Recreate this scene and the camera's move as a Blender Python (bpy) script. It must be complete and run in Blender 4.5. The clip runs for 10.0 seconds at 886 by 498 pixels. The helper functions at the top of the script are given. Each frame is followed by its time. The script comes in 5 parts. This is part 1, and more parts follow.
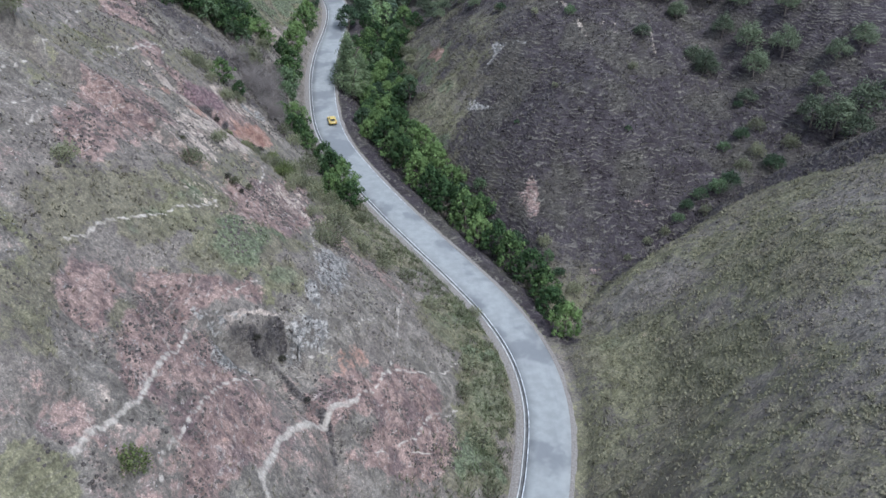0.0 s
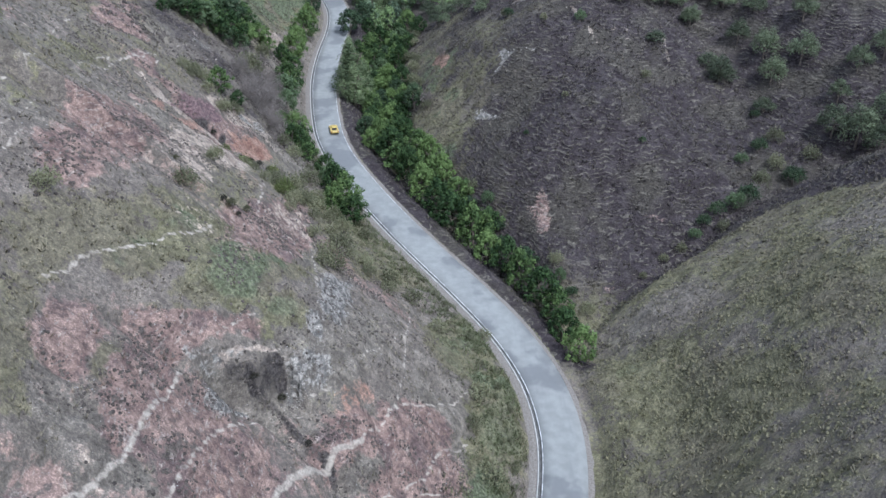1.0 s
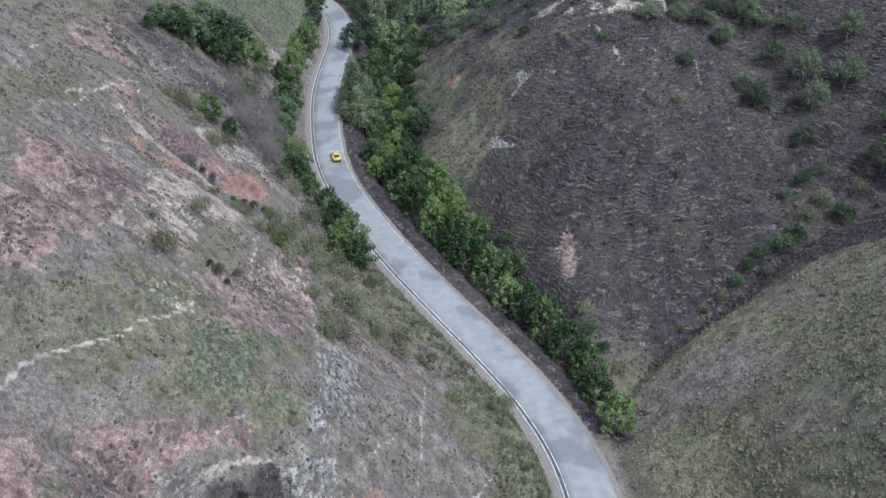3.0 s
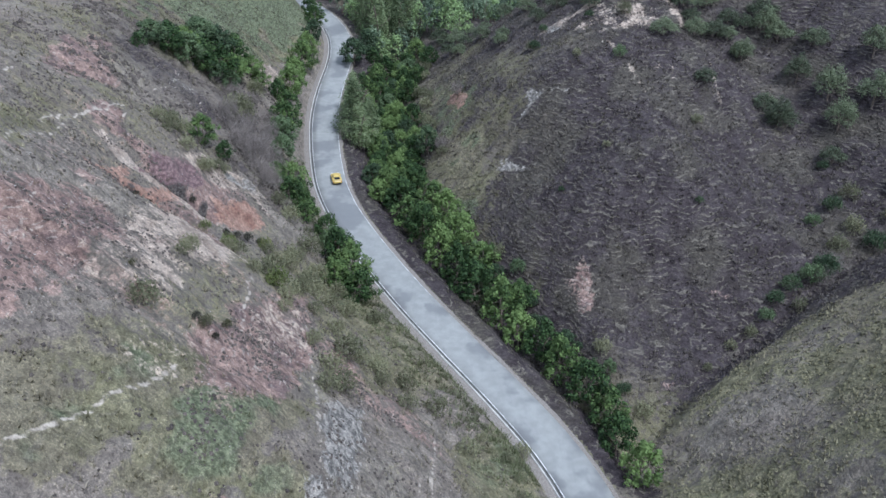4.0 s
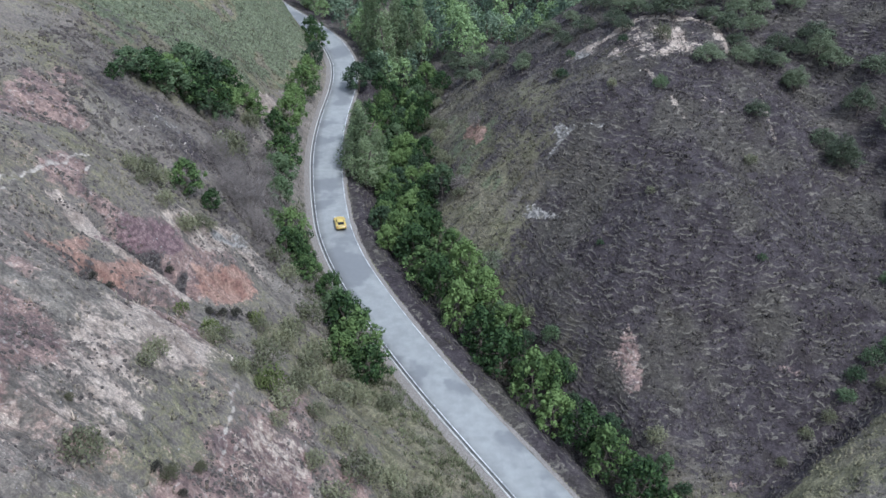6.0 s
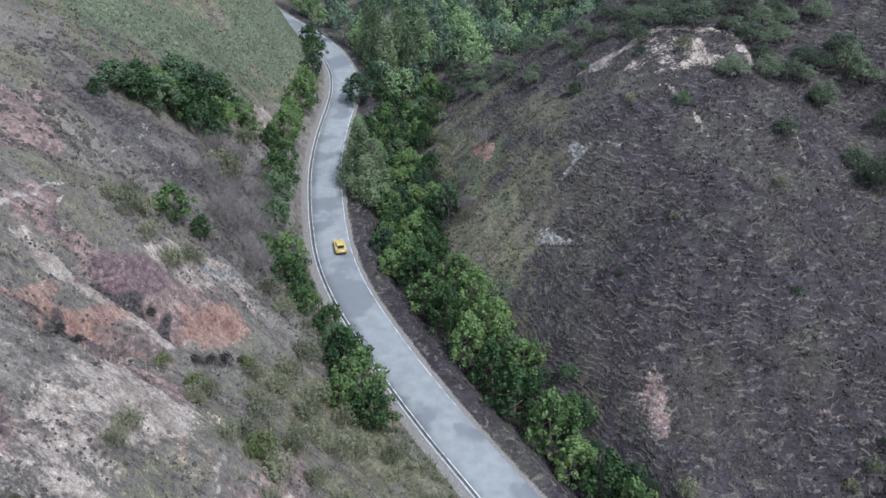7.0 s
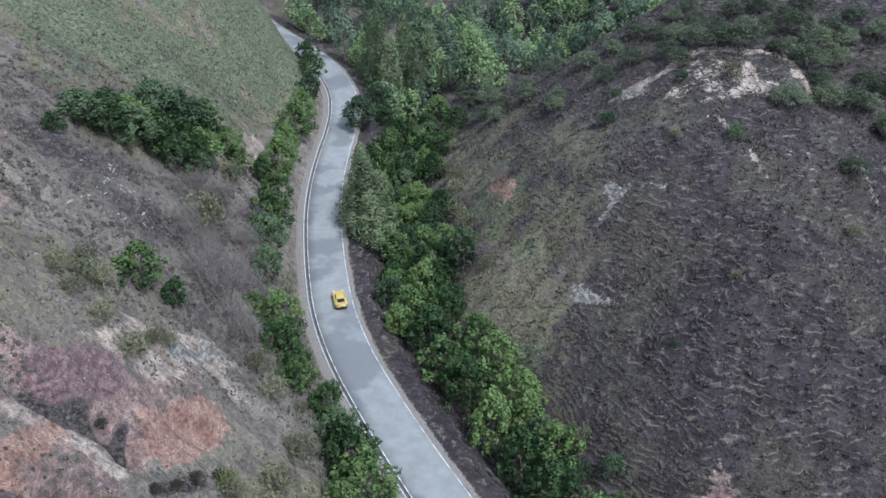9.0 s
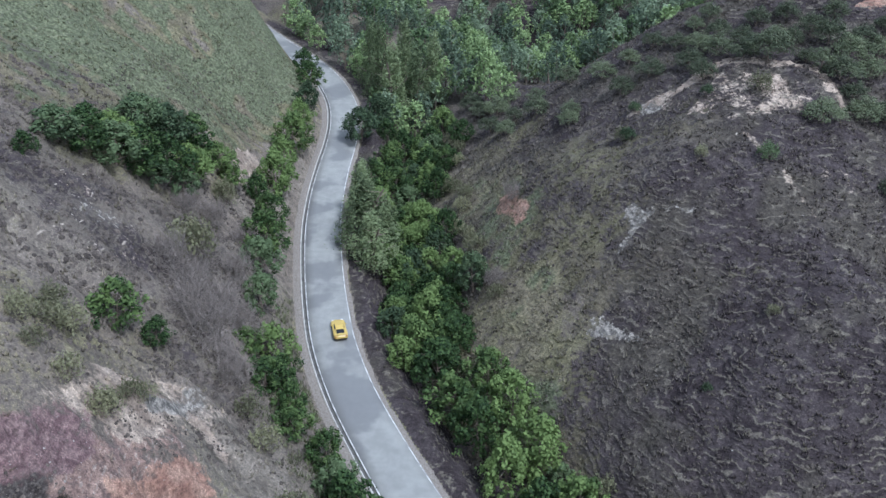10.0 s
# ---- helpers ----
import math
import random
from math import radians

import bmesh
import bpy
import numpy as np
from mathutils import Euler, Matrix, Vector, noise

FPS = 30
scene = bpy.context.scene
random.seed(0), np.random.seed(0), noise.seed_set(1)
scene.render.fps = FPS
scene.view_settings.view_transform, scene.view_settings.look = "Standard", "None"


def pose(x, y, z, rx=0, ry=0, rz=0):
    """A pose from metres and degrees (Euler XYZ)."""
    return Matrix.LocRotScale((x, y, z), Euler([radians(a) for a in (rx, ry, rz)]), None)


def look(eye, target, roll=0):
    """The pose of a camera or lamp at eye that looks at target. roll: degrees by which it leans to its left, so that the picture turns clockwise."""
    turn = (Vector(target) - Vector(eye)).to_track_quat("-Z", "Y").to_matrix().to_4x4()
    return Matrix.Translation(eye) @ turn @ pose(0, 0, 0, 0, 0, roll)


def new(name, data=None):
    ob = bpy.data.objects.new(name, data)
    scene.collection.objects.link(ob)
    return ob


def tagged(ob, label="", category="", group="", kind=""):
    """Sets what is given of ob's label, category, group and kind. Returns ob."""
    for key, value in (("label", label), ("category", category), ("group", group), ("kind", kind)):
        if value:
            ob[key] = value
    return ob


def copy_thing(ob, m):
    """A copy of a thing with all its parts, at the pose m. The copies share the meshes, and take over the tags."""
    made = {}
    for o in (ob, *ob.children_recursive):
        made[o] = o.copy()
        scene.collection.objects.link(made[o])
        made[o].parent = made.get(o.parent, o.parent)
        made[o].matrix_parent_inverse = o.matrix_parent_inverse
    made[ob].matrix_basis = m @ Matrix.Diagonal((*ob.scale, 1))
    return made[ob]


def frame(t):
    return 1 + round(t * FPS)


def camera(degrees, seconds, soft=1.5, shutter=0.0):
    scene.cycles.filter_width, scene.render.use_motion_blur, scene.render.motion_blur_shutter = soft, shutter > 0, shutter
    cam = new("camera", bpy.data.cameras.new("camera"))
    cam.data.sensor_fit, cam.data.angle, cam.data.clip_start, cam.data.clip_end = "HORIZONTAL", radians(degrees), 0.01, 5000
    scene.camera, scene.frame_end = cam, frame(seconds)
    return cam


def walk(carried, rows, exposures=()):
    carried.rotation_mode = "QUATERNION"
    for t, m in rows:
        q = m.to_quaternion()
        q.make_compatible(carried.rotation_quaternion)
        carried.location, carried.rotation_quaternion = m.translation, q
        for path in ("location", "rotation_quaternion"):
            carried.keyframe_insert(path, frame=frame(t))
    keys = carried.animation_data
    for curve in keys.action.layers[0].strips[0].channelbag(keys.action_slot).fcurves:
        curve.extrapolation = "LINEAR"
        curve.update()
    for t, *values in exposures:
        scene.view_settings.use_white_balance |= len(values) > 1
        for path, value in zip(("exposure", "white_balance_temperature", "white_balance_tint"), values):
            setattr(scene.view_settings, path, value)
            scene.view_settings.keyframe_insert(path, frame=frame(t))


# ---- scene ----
cam = camera(55.0, 10.0, soft=1.5)
PATH = [
    (0, (-0.005, -0.064, 82.946), (0.026, 1.646, 81.909), -0.0),
    (0.5, (-0.517, 3.456, 82.554), (-0.487, 5.167, 81.518), -0.0),
    (1, (-0.988, 6.887, 82.199), (-0.958, 8.597, 81.162), 0.0),
    (1.5, (-1.485, 10.742, 81.771), (-1.455, 12.451, 80.734), 0.1),
    (2, (-1.967, 14.508, 81.249), (-1.936, 16.217, 80.211), 0.1),
    (2.5, (-2.721, 18.776, 80.736), (-2.687, 20.487, 79.701), 0.2),
    (2.7, (-3.033, 20.42, 80.543), (-2.998, 22.132, 79.51), 0.2),
    (3.8, (-4.195, 30.103, 79.061), (-4.161, 31.83, 78.052), 0.4),
    (4, (-4.504, 32.031, 78.721), (-4.467, 33.758, 77.713), 0.2),
    (4.5, (-5.207, 36.971, 77.907), (-5.17, 38.703, 76.907), 0.2),
    (5, (-5.8, 41.606, 77.127), (-5.762, 43.342, 76.133), 0.2),
    (5.5, (-6.496, 46.695, 76.371), (-6.457, 48.435, 75.384), 0.2),
    (5.7, (-6.684, 48.608, 76.151), (-6.648, 50.348, 75.165), 0.2),
    (7, (-8.22, 60.884, 74.238), (-8.178, 62.63, 73.264), 0.3),
    (7.5, (-8.807, 65.693, 73.512), (-8.762, 67.441, 72.541), 0.4),
    (8, (-9.328, 70.178, 72.787), (-9.282, 71.928, 71.82), 0.4),
    (8.5, (-9.842, 74.885, 72.072), (-9.795, 76.638, 71.109), 0.4),
    (9, (-10.298, 79.238, 71.408), (-10.25, 80.993, 70.45), 0.5),
    (9.5, (-10.819, 83.879, 70.705), (-10.769, 85.636, 69.75), 0.6),
    (10, (-11.161, 88.21, 69.994), (-11.111, 89.969, 69.043), 0.6),
]
walk(cam, [(t, look(eye, target, roll)) for t, eye, target, roll in PATH],
     exposures=[(0.0, 0.42, 5390, 9), (10.0, 0.42, 5390, 9)])

# ---- light ----
SUN_UP, SUN_ROUND = 56.0, 140.0
world = bpy.data.worlds.new("sky")
scene.world = world
world.use_nodes = True
wn = world.node_tree.nodes
sky = wn.new("ShaderNodeTexSky")
sky.sky_type, sky.sun_disc = "NISHITA", False
sky.sun_elevation, sky.sun_rotation = radians(SUN_UP), radians(SUN_ROUND)
sky.air_density, sky.dust_density, sky.ozone_density = 1.0, 4.0, 1.0
pale = wn.new("ShaderNodeMixRGB")          # thin overcast: the blue is washed out
pale.inputs[0].default_value = 0.62
pale.inputs[2].default_value = (6.5, 7.0, 7.7, 1)
world.node_tree.links.new(sky.outputs[0], pale.inputs[1])
world.node_tree.links.new(pale.outputs[0], wn["Background"].inputs[0])
wn["Background"].inputs[1].default_value = 0.118
sun = new("sun", bpy.data.lights.new("sun", "SUN"))
sun.data.energy, sun.data.angle, sun.data.color = 2.8, radians(12), (1.0, 0.97, 0.93)
az = radians(SUN_ROUND)
sun.matrix_world = look((math.sin(az) * math.cos(radians(SUN_UP)) * 300, math.cos(az) * math.cos(radians(SUN_UP)) * 300, math.sin(radians(SUN_UP)) * 300), (0, 0, 0))


# ---- materials ----
class Nodes:
    """A small wrapper to build a node material."""

    def __init__(self, name):
        self.mat = bpy.data.materials.new(name)
        self.mat.use_nodes = True
        self.tree = self.mat.node_tree
        self.bsdf = self.tree.nodes["Principled BSDF"]

    def put(self, socket, value):
        if isinstance(value, bpy.types.NodeSocket):
            self.tree.links.new(value, socket)
        elif isinstance(value, tuple) and len(value) == 3 and socket.type == "RGBA":
            socket.default_value = (*value, 1)
        else:
            socket.default_value = value

    def coords(self):
        return self.tree.nodes.new("ShaderNodeTexCoord").outputs["Object"]

    def noise(self, scale, detail=4.0, rough=0.55, vec=None, stretch=None):
        n = self.tree.nodes.new("ShaderNodeTexNoise")
        n.inputs["Scale"].default_value, n.inputs["Detail"].default_value, n.inputs["Roughness"].default_value = scale, detail, rough
        v = vec or self.coords()
        if stretch:
            m = self.tree.nodes.new("ShaderNodeMapping")
            m.inputs["Scale"].default_value = stretch
            self.put(m.inputs[0], v)
            v = m.outputs[0]
        self.put(n.inputs["Vector"], v)
        return n.outputs["Fac"]

    def ramp(self, value, lo, hi, a=0.0, b=1.0):
        n = self.tree.nodes.new("ShaderNodeMapRange")
        n.interpolation_type = "SMOOTHSTEP"
        for k, v in zip(range(5), (value, lo, hi, a, b)):
            self.put(n.inputs[k], v)
        return n.outputs[0]

    def mix(self, fac, a, b, mode="MIX"):
        n = self.tree.nodes.new("ShaderNodeMixRGB")
        n.blend_type = mode
        for k, v in zip(range(3), (fac, a, b)):
            self.put(n.inputs[k], v)
        return n.outputs[0]

    def sums(self, op, a, b):
        n = self.tree.nodes.new("ShaderNodeMath")
        n.operation = op
        self.put(n.inputs[0], a)
        self.put(n.inputs[1], b)
        return n.outputs[0]

    def attribute(self, name):
        n = self.tree.nodes.new("ShaderNodeAttribute")
        n.attribute_name = name
        return n.outputs["Fac"]

    def island(self):
        return self.tree.nodes.new("ShaderNodeNewGeometry").outputs["Random Per Island"]

    def each(self):
        return self.tree.nodes.new("ShaderNodeObjectInfo").outputs["Random"]

    def done(self, color, rough=0.9, bump=None, strength=0.5, depth=0.05, metal=0.0, spec=0.3):
        self.put(self.bsdf.inputs["Base Color"], color)
        self.put(self.bsdf.inputs["Roughness"], rough)
        self.put(self.bsdf.inputs["Metallic"], metal)
        self.put(self.bsdf.inputs["Specular IOR Level"], spec)
        if bump is not None:
            n = self.tree.nodes.new("ShaderNodeBump")
            n.inputs["Strength"].default_value, n.inputs["Distance"].default_value = strength, depth
            self.put(n.inputs["Height"], bump)
            self.tree.links.new(n.outputs[0], self.bsdf.inputs["Normal"])
        return self.mat


def earth(m):
    """The colour of soil and cover at a place, and its relief; shared by the ground and the tufts that grow on it."""
    grain, fine, mid, big, blot = m.noise(7.0, 3, 0.6), m.noise(2.4, 5, 0.62), m.noise(0.45, 5, 0.6), m.noise(0.09, 4), m.noise(1.1, 4, 0.6)
    lean = m.noise(0.9, 3, 0.6, stretch=(1, 1, 3.2))
    speck = m.ramp(fine, 0.36, 0.64)
    thatch = m.mix(m.ramp(mid, 0.35, 0.65), (0.205, 0.178, 0.147), (0.335, 0.294, 0.246))
    thatch = m.mix(m.ramp(big, 0.42, 0.6, 0, 0.5), thatch, (0.265, 0.222, 0.190))
    grass = m.mix(m.ramp(mid, 0.33, 0.67), (0.176, 0.165, 0.098), (0.278, 0.255, 0.161))
    grass = m.mix(m.ramp(big, 0.44, 0.6, 0, 0.6), grass, (0.235, 0.200, 0.152))
    heath = m.mix(m.ramp(mid, 0.34, 0.66), (0.050, 0.040, 0.043), (0.095, 0.080, 0.083))
    heath = m.mix(m.ramp(big, 0.48, 0.62, 0, 0.6), heath, (0.115, 0.104, 0.080))
    pink = m.mix(m.ramp(mid, 0.32, 0.68), (0.250, 0.170, 0.148), (0.43, 0.306, 0.256))
    pink = m.mix(m.ramp(m.noise(0.24, 4, 0.6), 0.50, 0.62, 0, 0.6), pink, (0.165, 0.122, 0.122))
    pink = m.mix(m.ramp(blot, 0.46, 0.36, 0, 0.5), pink, (0.120, 0.096, 0.094))
    pink = m.mix(m.ramp(lean, 0.57, 0.66, 0, 0.55), pink, (0.50, 0.44, 0.385))
    red = m.mix(m.ramp(mid, 0.34, 0.66), (0.34, 0.195, 0.15), (0.49, 0.325, 0.25))
    red = m.mix(m.ramp(lean, 0.55, 0.68, 0, 0.5), red, (0.22, 0.125, 0.105))
    plum = m.mix(m.ramp(lean, 0.36, 0.64), (0.185, 0.118, 0.122), (0.30, 0.208, 0.20))
    pale = m.mix(m.ramp(mid, 0.34, 0.66), (0.375, 0.298, 0.240), (0.575, 0.478, 0.392))
    rock = m.mix(m.ramp(lean, 0.40, 0.60), (0.18, 0.168, 0.153), (0.44, 0.405, 0.36))
    patchy = m.sums("MULTIPLY", m.sums("SUBTRACT", m.sums("ADD", m.sums("ADD", fine, mid), blot), 1.5), 0.7)

    def over(color, name, what, lo=0.34, hi=0.60):
        return m.mix(m.ramp(m.sums("ADD", m.attribute(name), patchy), lo, hi), color, what)

    grass = m.mix(m.ramp(m.attribute("green"), 0.95, 1.3, 0, 0.95), grass, m.mix(speck, (0.125, 0.146, 0.085), (0.21, 0.232, 0.142)))
    color = over(thatch, "green", grass)
    color = over(color, "heath", heath)
    color = over(color, "pink", pink)
    color = over(color, "pale", pale)
    color = over(color, "plum", plum)
    color = over(color, "red", red)
    color = over(color, "rock", rock, 0.38, 0.56)
    # dark scrub tone; along the near scarp it also paints in the shade
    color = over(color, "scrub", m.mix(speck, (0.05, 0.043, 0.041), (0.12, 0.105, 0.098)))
    # narrow trodden ledges that follow the slope, pale with dead stalks where they show
    xyz = m.tree.nodes.new("ShaderNodeSeparateXYZ")
    m.put(xyz.inputs[0], m.coords())
    level = m.sums("ADD", m.sums("MULTIPLY", xyz.outputs[2], 1.55), m.sums("MULTIPLY", m.noise(0.22, 4, 0.6), 5.0))
    ledge = m.sums("ABSOLUTE", m.sums("SUBTRACT", m.sums("FRACT", level, 0), 0.5), 0)
    shows = m.ramp(m.noise(0.5, 4, 0.65), 0.44, 0.58)
    turf = m.sums("MAXIMUM", m.ramp(m.attribute("heath"), 0.25, 0.6), m.ramp(m.attribute("green"), 0.3, 0.8, 0, 0.45))
    line = m.sums("MULTIPLY", m.sums("MULTIPLY", m.ramp(ledge, 0.19, 0.05), shows), turf)
    color = m.mix(m.sums("MULTIPLY", line, 0.75), color, (0.235, 0.212, 0.172))
    color = m.mix(1.0, color, m.mix(speck, (0.50, 0.50, 0.51), (0.78, 0.78, 0.78)), "MULTIPLY")
    color = m.mix(1.0, color, m.mix(m.ramp(grain, 0.35, 0.65), (0.82, 0.82, 0.82), (1.16, 1.16, 1.16)), "MULTIPLY")
    color = m.mix(1.0, color, m.mix(m.ramp(blot, 0.38, 0.6), (0.85, 0.85, 0.86), (1.08, 1.08, 1.07)), "MULTIPLY")
    stalk = m.sums("MULTIPLY", m.ramp(grain, 0.56, 0.70), m.ramp(mid, 0.40, 0.58))
    color = m.mix(m.sums("MULTIPLY", stalk, 0.5), color, m.mix(1.0, color, (2.1, 2.05, 1.95), "MULTIPLY"))
    tread = m.ramp(m.sums("ADD", m.attribute("trail"), m.sums("MULTIPLY", patchy, 0.20)), 0.60, 0.82, 0, 0.92)
    color = m.mix(tread, color, m.mix(speck, (0.31, 0.27, 0.228), (0.46, 0.408, 0.345)))
    relief = m.sums("ADD", m.sums("MULTIPLY", fine, 0.5), m.sums("MULTIPLY", blot, 0.6))
    relief = m.sums("ADD", relief, m.sums("ADD", m.sums("MULTIPLY", grain, 0.12), m.sums("MULTIPLY", m.sums("MULTIPLY", m.ramp(ledge, 0.5, 0.0), turf), 0.2)))
    return color, relief


def ground_material():
    m = Nodes("hillside_earth")
    color, relief = earth(m)
    return m.done(color, 0.95, relief, 1.0, 0.4, spec=0.15)


def road_material():
    m = Nodes("worn_asphalt")
    stain, wear, grit, streak = m.noise(0.11, 4, 0.55), m.noise(0.7, 5), m.noise(26, 2), m.noise(0.5, 4, 0.6, stretch=(2.2, 0.25, 1))
    damp = m.ramp(m.sums("ADD", stain, m.sums("MULTIPLY", wear, 0.14)), 0.56, 0.65, 0, 0.75)
    color = m.mix(m.ramp(wear, 0.3, 0.7), (0.235, 0.237, 0.226), (0.300, 0.302, 0.286))
    color = m.mix(m.ramp(streak, 0.52, 0.7, 0, 0.3), color, (0.2, 0.2, 0.2))
    color = m.mix(damp, color, (0.145, 0.146, 0.15))
    color = m.mix(m.ramp(grit, 0.35, 0.7, 0, 0.3), color, (0.18, 0.18, 0.18))
    return m.done(color, m.mix(damp, (0.62, 0.62, 0.62), (0.5, 0.5, 0.5)), grit, 0.25, 0.01, spec=0.32)


def paint_material():
    m = Nodes("worn_white_road_paint")
    wear = m.noise(0.8, 6, 0.75)
    return m.done(m.mix(m.ramp(wear, 0.42, 0.55), (0.26, 0.26, 0.26), (0.62, 0.62, 0.61)), 0.6, spec=0.3)


def plain(name, a, b, scale=2.0, rough=0.9, spec=0.3, metal=0.0, depth=0.02):
    m = Nodes(name)
    n = m.noise(scale, 5, 0.65)
    return m.done(m.mix(m.ramp(n, 0.3, 0.7), a, b), rough, n, 0.5, depth, metal, spec)


def leaf_material(name, dark, light, tip, shine=0.68):
    m = Nodes(name)
    r, e = m.island(), m.each()
    clump = m.noise(0.55, 3)
    color = m.mix(r, dark, light)
    color = m.mix(m.ramp(m.sums("ADD", clump, m.sums("MULTIPLY", m.sums("SUBTRACT", e, 0.4), 0.6)), 0.42, 0.78), color, tip)
    mat = m.done(color, shine, spec=0.18)
    m.put(m.bsdf.inputs["Subsurface Weight"], 0.0)
    back = m.tree.nodes.new("ShaderNodeBsdfTranslucent")
    m.put(back.inputs[0], color)
    add = m.tree.nodes.new("ShaderNodeMixShader")
    add.inputs[0].default_value = 0.22
    m.tree.links.new(m.bsdf.outputs[0], add.inputs[1])
    m.tree.links.new(back.outputs[0], add.inputs[2])
    m.tree.links.new(add.outputs[0], m.tree.nodes["Material Output"].inputs[0])
    return mat


def sward_material(name, blade, share, spread):
    """Dry stalks that take the tone of the soil and cover they grow in, a little different from tuft to tuft."""
    m = Nodes(name)
    color, _ = earth(m)
    color = m.mix(share, color, blade)
    r = m.ramp(m.island(), 0.0, 1.0, 1.0 - spread, 1.0 + spread)
    return m.done(m.mix(1.0, color, r, "MULTIPLY"), 0.85, spec=0.12)


def cushion_material(name, a, b):
    """Twiggy low cushions, each of its own tone."""
    m = Nodes(name)
    grain = m.noise(9.0, 3, 0.7)
    color = m.mix(1.0, m.mix(m.island(), a, b), m.mix(m.ramp(grain, 0.35, 0.65), (0.6, 0.6, 0.6), (1.3, 1.28, 1.22)), "MULTIPLY")
    return m.done(color, 0.9, grain, 0.8, 0.08, spec=0.1)


EARTH, ASPHALT = ground_material(), road_material()
PAINT = paint_material()
CONCRETE = plain("weathered_concrete", (0.34, 0.33, 0.31), (0.55, 0.53, 0.50), 1.3)
GUTTER = plain("dark_wet_gutter", (0.06, 0.058, 0.055), (0.14, 0.135, 0.125), 1.5, 0.6)
GRAVEL = plain("crumbled_verge_soil", (0.14, 0.122, 0.107), (0.27, 0.243, 0.215), 5.0, depth=0.1)
BARK = plain("grey_brown_bark", (0.09, 0.07, 0.055), (0.22, 0.18, 0.15), 9.0)
LEAF = leaf_material("broad_leaves", (0.010, 0.024, 0.010), (0.068, 0.116, 0.041), (0.155, 0.222, 0.076))
LEAF_DARK = leaf_material("dark_leaves", (0.018, 0.034, 0.019), (0.080, 0.118, 0.062), (0.118, 0.165, 0.082))
LEAF_GREY = leaf_material("grey_green_leaves", (0.055, 0.078, 0.040), (0.155, 0.195, 0.100), (0.21, 0.26, 0.135))
LEAF_PINE = leaf_material("needle_sprays", (0.040, 0.052, 0.034), (0.112, 0.134, 0.082), (0.150, 0.178, 0.105))
LEAF_OLIVE = leaf_material("olive_shrub_leaves", (0.085, 0.088, 0.052), (0.175, 0.178, 0.108), (0.225, 0.226, 0.135))
# far wood: leaf colours lifted, distance haze mixed into them
LEAF_FAR = leaf_material("hazed_woodland_leaves", (0.035, 0.062, 0.033), (0.155, 0.225, 0.100), (0.25, 0.34, 0.15))
LEAF_FAR_DARK = leaf_material("hazed_dark_woodland_leaves", (0.045, 0.068, 0.052), (0.14, 0.19, 0.125), (0.20, 0.26, 0.165))
LEAF_LIME = leaf_material("yellow_green_leaves", (0.07, 0.09, 0.03), (0.15, 0.175, 0.065), (0.21, 0.23, 0.085))
LEAF_BROWN = leaf_material("brownish_shrub_leaves", (0.025, 0.024, 0.018), (0.075, 0.072, 0.055), (0.09, 0.09, 0.05))
TWIG = plain("bare_grey_twigs", (0.12, 0.10, 0.09), (0.26, 0.23, 0.21), 7.0)
SCRUB = cushion_material("dark_cushion_scrub", (0.055, 0.048, 0.045), (0.135, 0.116, 0.105))
TUSSOCK = sward_material("coarse_grass_tussocks", (0.112, 0.107, 0.062), 0.45, 0.25)
CUSHION = cushion_material("heath_cushions", (0.044, 0.038, 0.037), (0.118, 0.104, 0.092))
STONE = plain("pale_limestone", (0.20, 0.185, 0.175), (0.40, 0.375, 0.35), 3.0)
DRY = sward_material("dry_grass_blades", (0.19, 0.176, 0.112), 0.35, 0.3)
BLADES = sward_material("long_green_grass", (0.105, 0.122, 0.062), 0.7, 0.4)
HEATH = sward_material("heath_twigs", (0.118, 0.103, 0.095), 0.5, 0.3)

# ---- the lie of the land ----
def smooth(a, b, v):
    t = np.clip((v - a) / (b - a), 0, 1)
    return t * t * (3 - 2 * t)


def spline(pts, step):
    p = np.array(pts, float)
    p = np.vstack([2 * p[0] - p[1], p, 2 * p[-1] - p[-2]])
    out = []
    for i in range(1, len(p) - 2):
        k = max(2, int(np.linalg.norm(p[i + 1] - p[i]) / step))
        u = np.arange(k)[:, None] / k
        a, b, c, d = p[i - 1], p[i], p[i + 1], p[i + 2]
        out.append(0.5 * (2 * b + (c - a) * u + (2 * a - 5 * b + 4 * c - d) * u * u + (3 * b - a - 3 * c + d) * u**3))
    out.append(p[-2][None])
    return np.vstack(out)


TABLE = np.random.RandomState(5).rand(256, 256)


def lattice(x, y, scale, shift=0):
    """Smooth value noise between 0 and 1."""
    x, y = x * scale + 17.3 + shift * 7.7, y * scale + 5.9 + shift * 3.1
    i, j = np.floor(x).astype(int), np.floor(y).astype(int)
    u, v = x - i, y - j
    u, v = u * u * (3 - 2 * u), v * v * (3 - 2 * v)
    at = lambda a, b: TABLE[a % 256, b % 256]
    return (at(i, j) * (1 - u) + at(i + 1, j) * u) * (1 - v) + (at(i, j + 1) * (1 - u) + at(i + 1, j + 1) * u) * v


def fbm(x, y, scale, octaves=4, shift=0):
    total, weight = 0, 0
    for k in range(octaves):
        total = total + lattice(x, y, scale * 2.03**k, shift + k) * 0.55**k
        weight += 0.55**k
    return total / weight


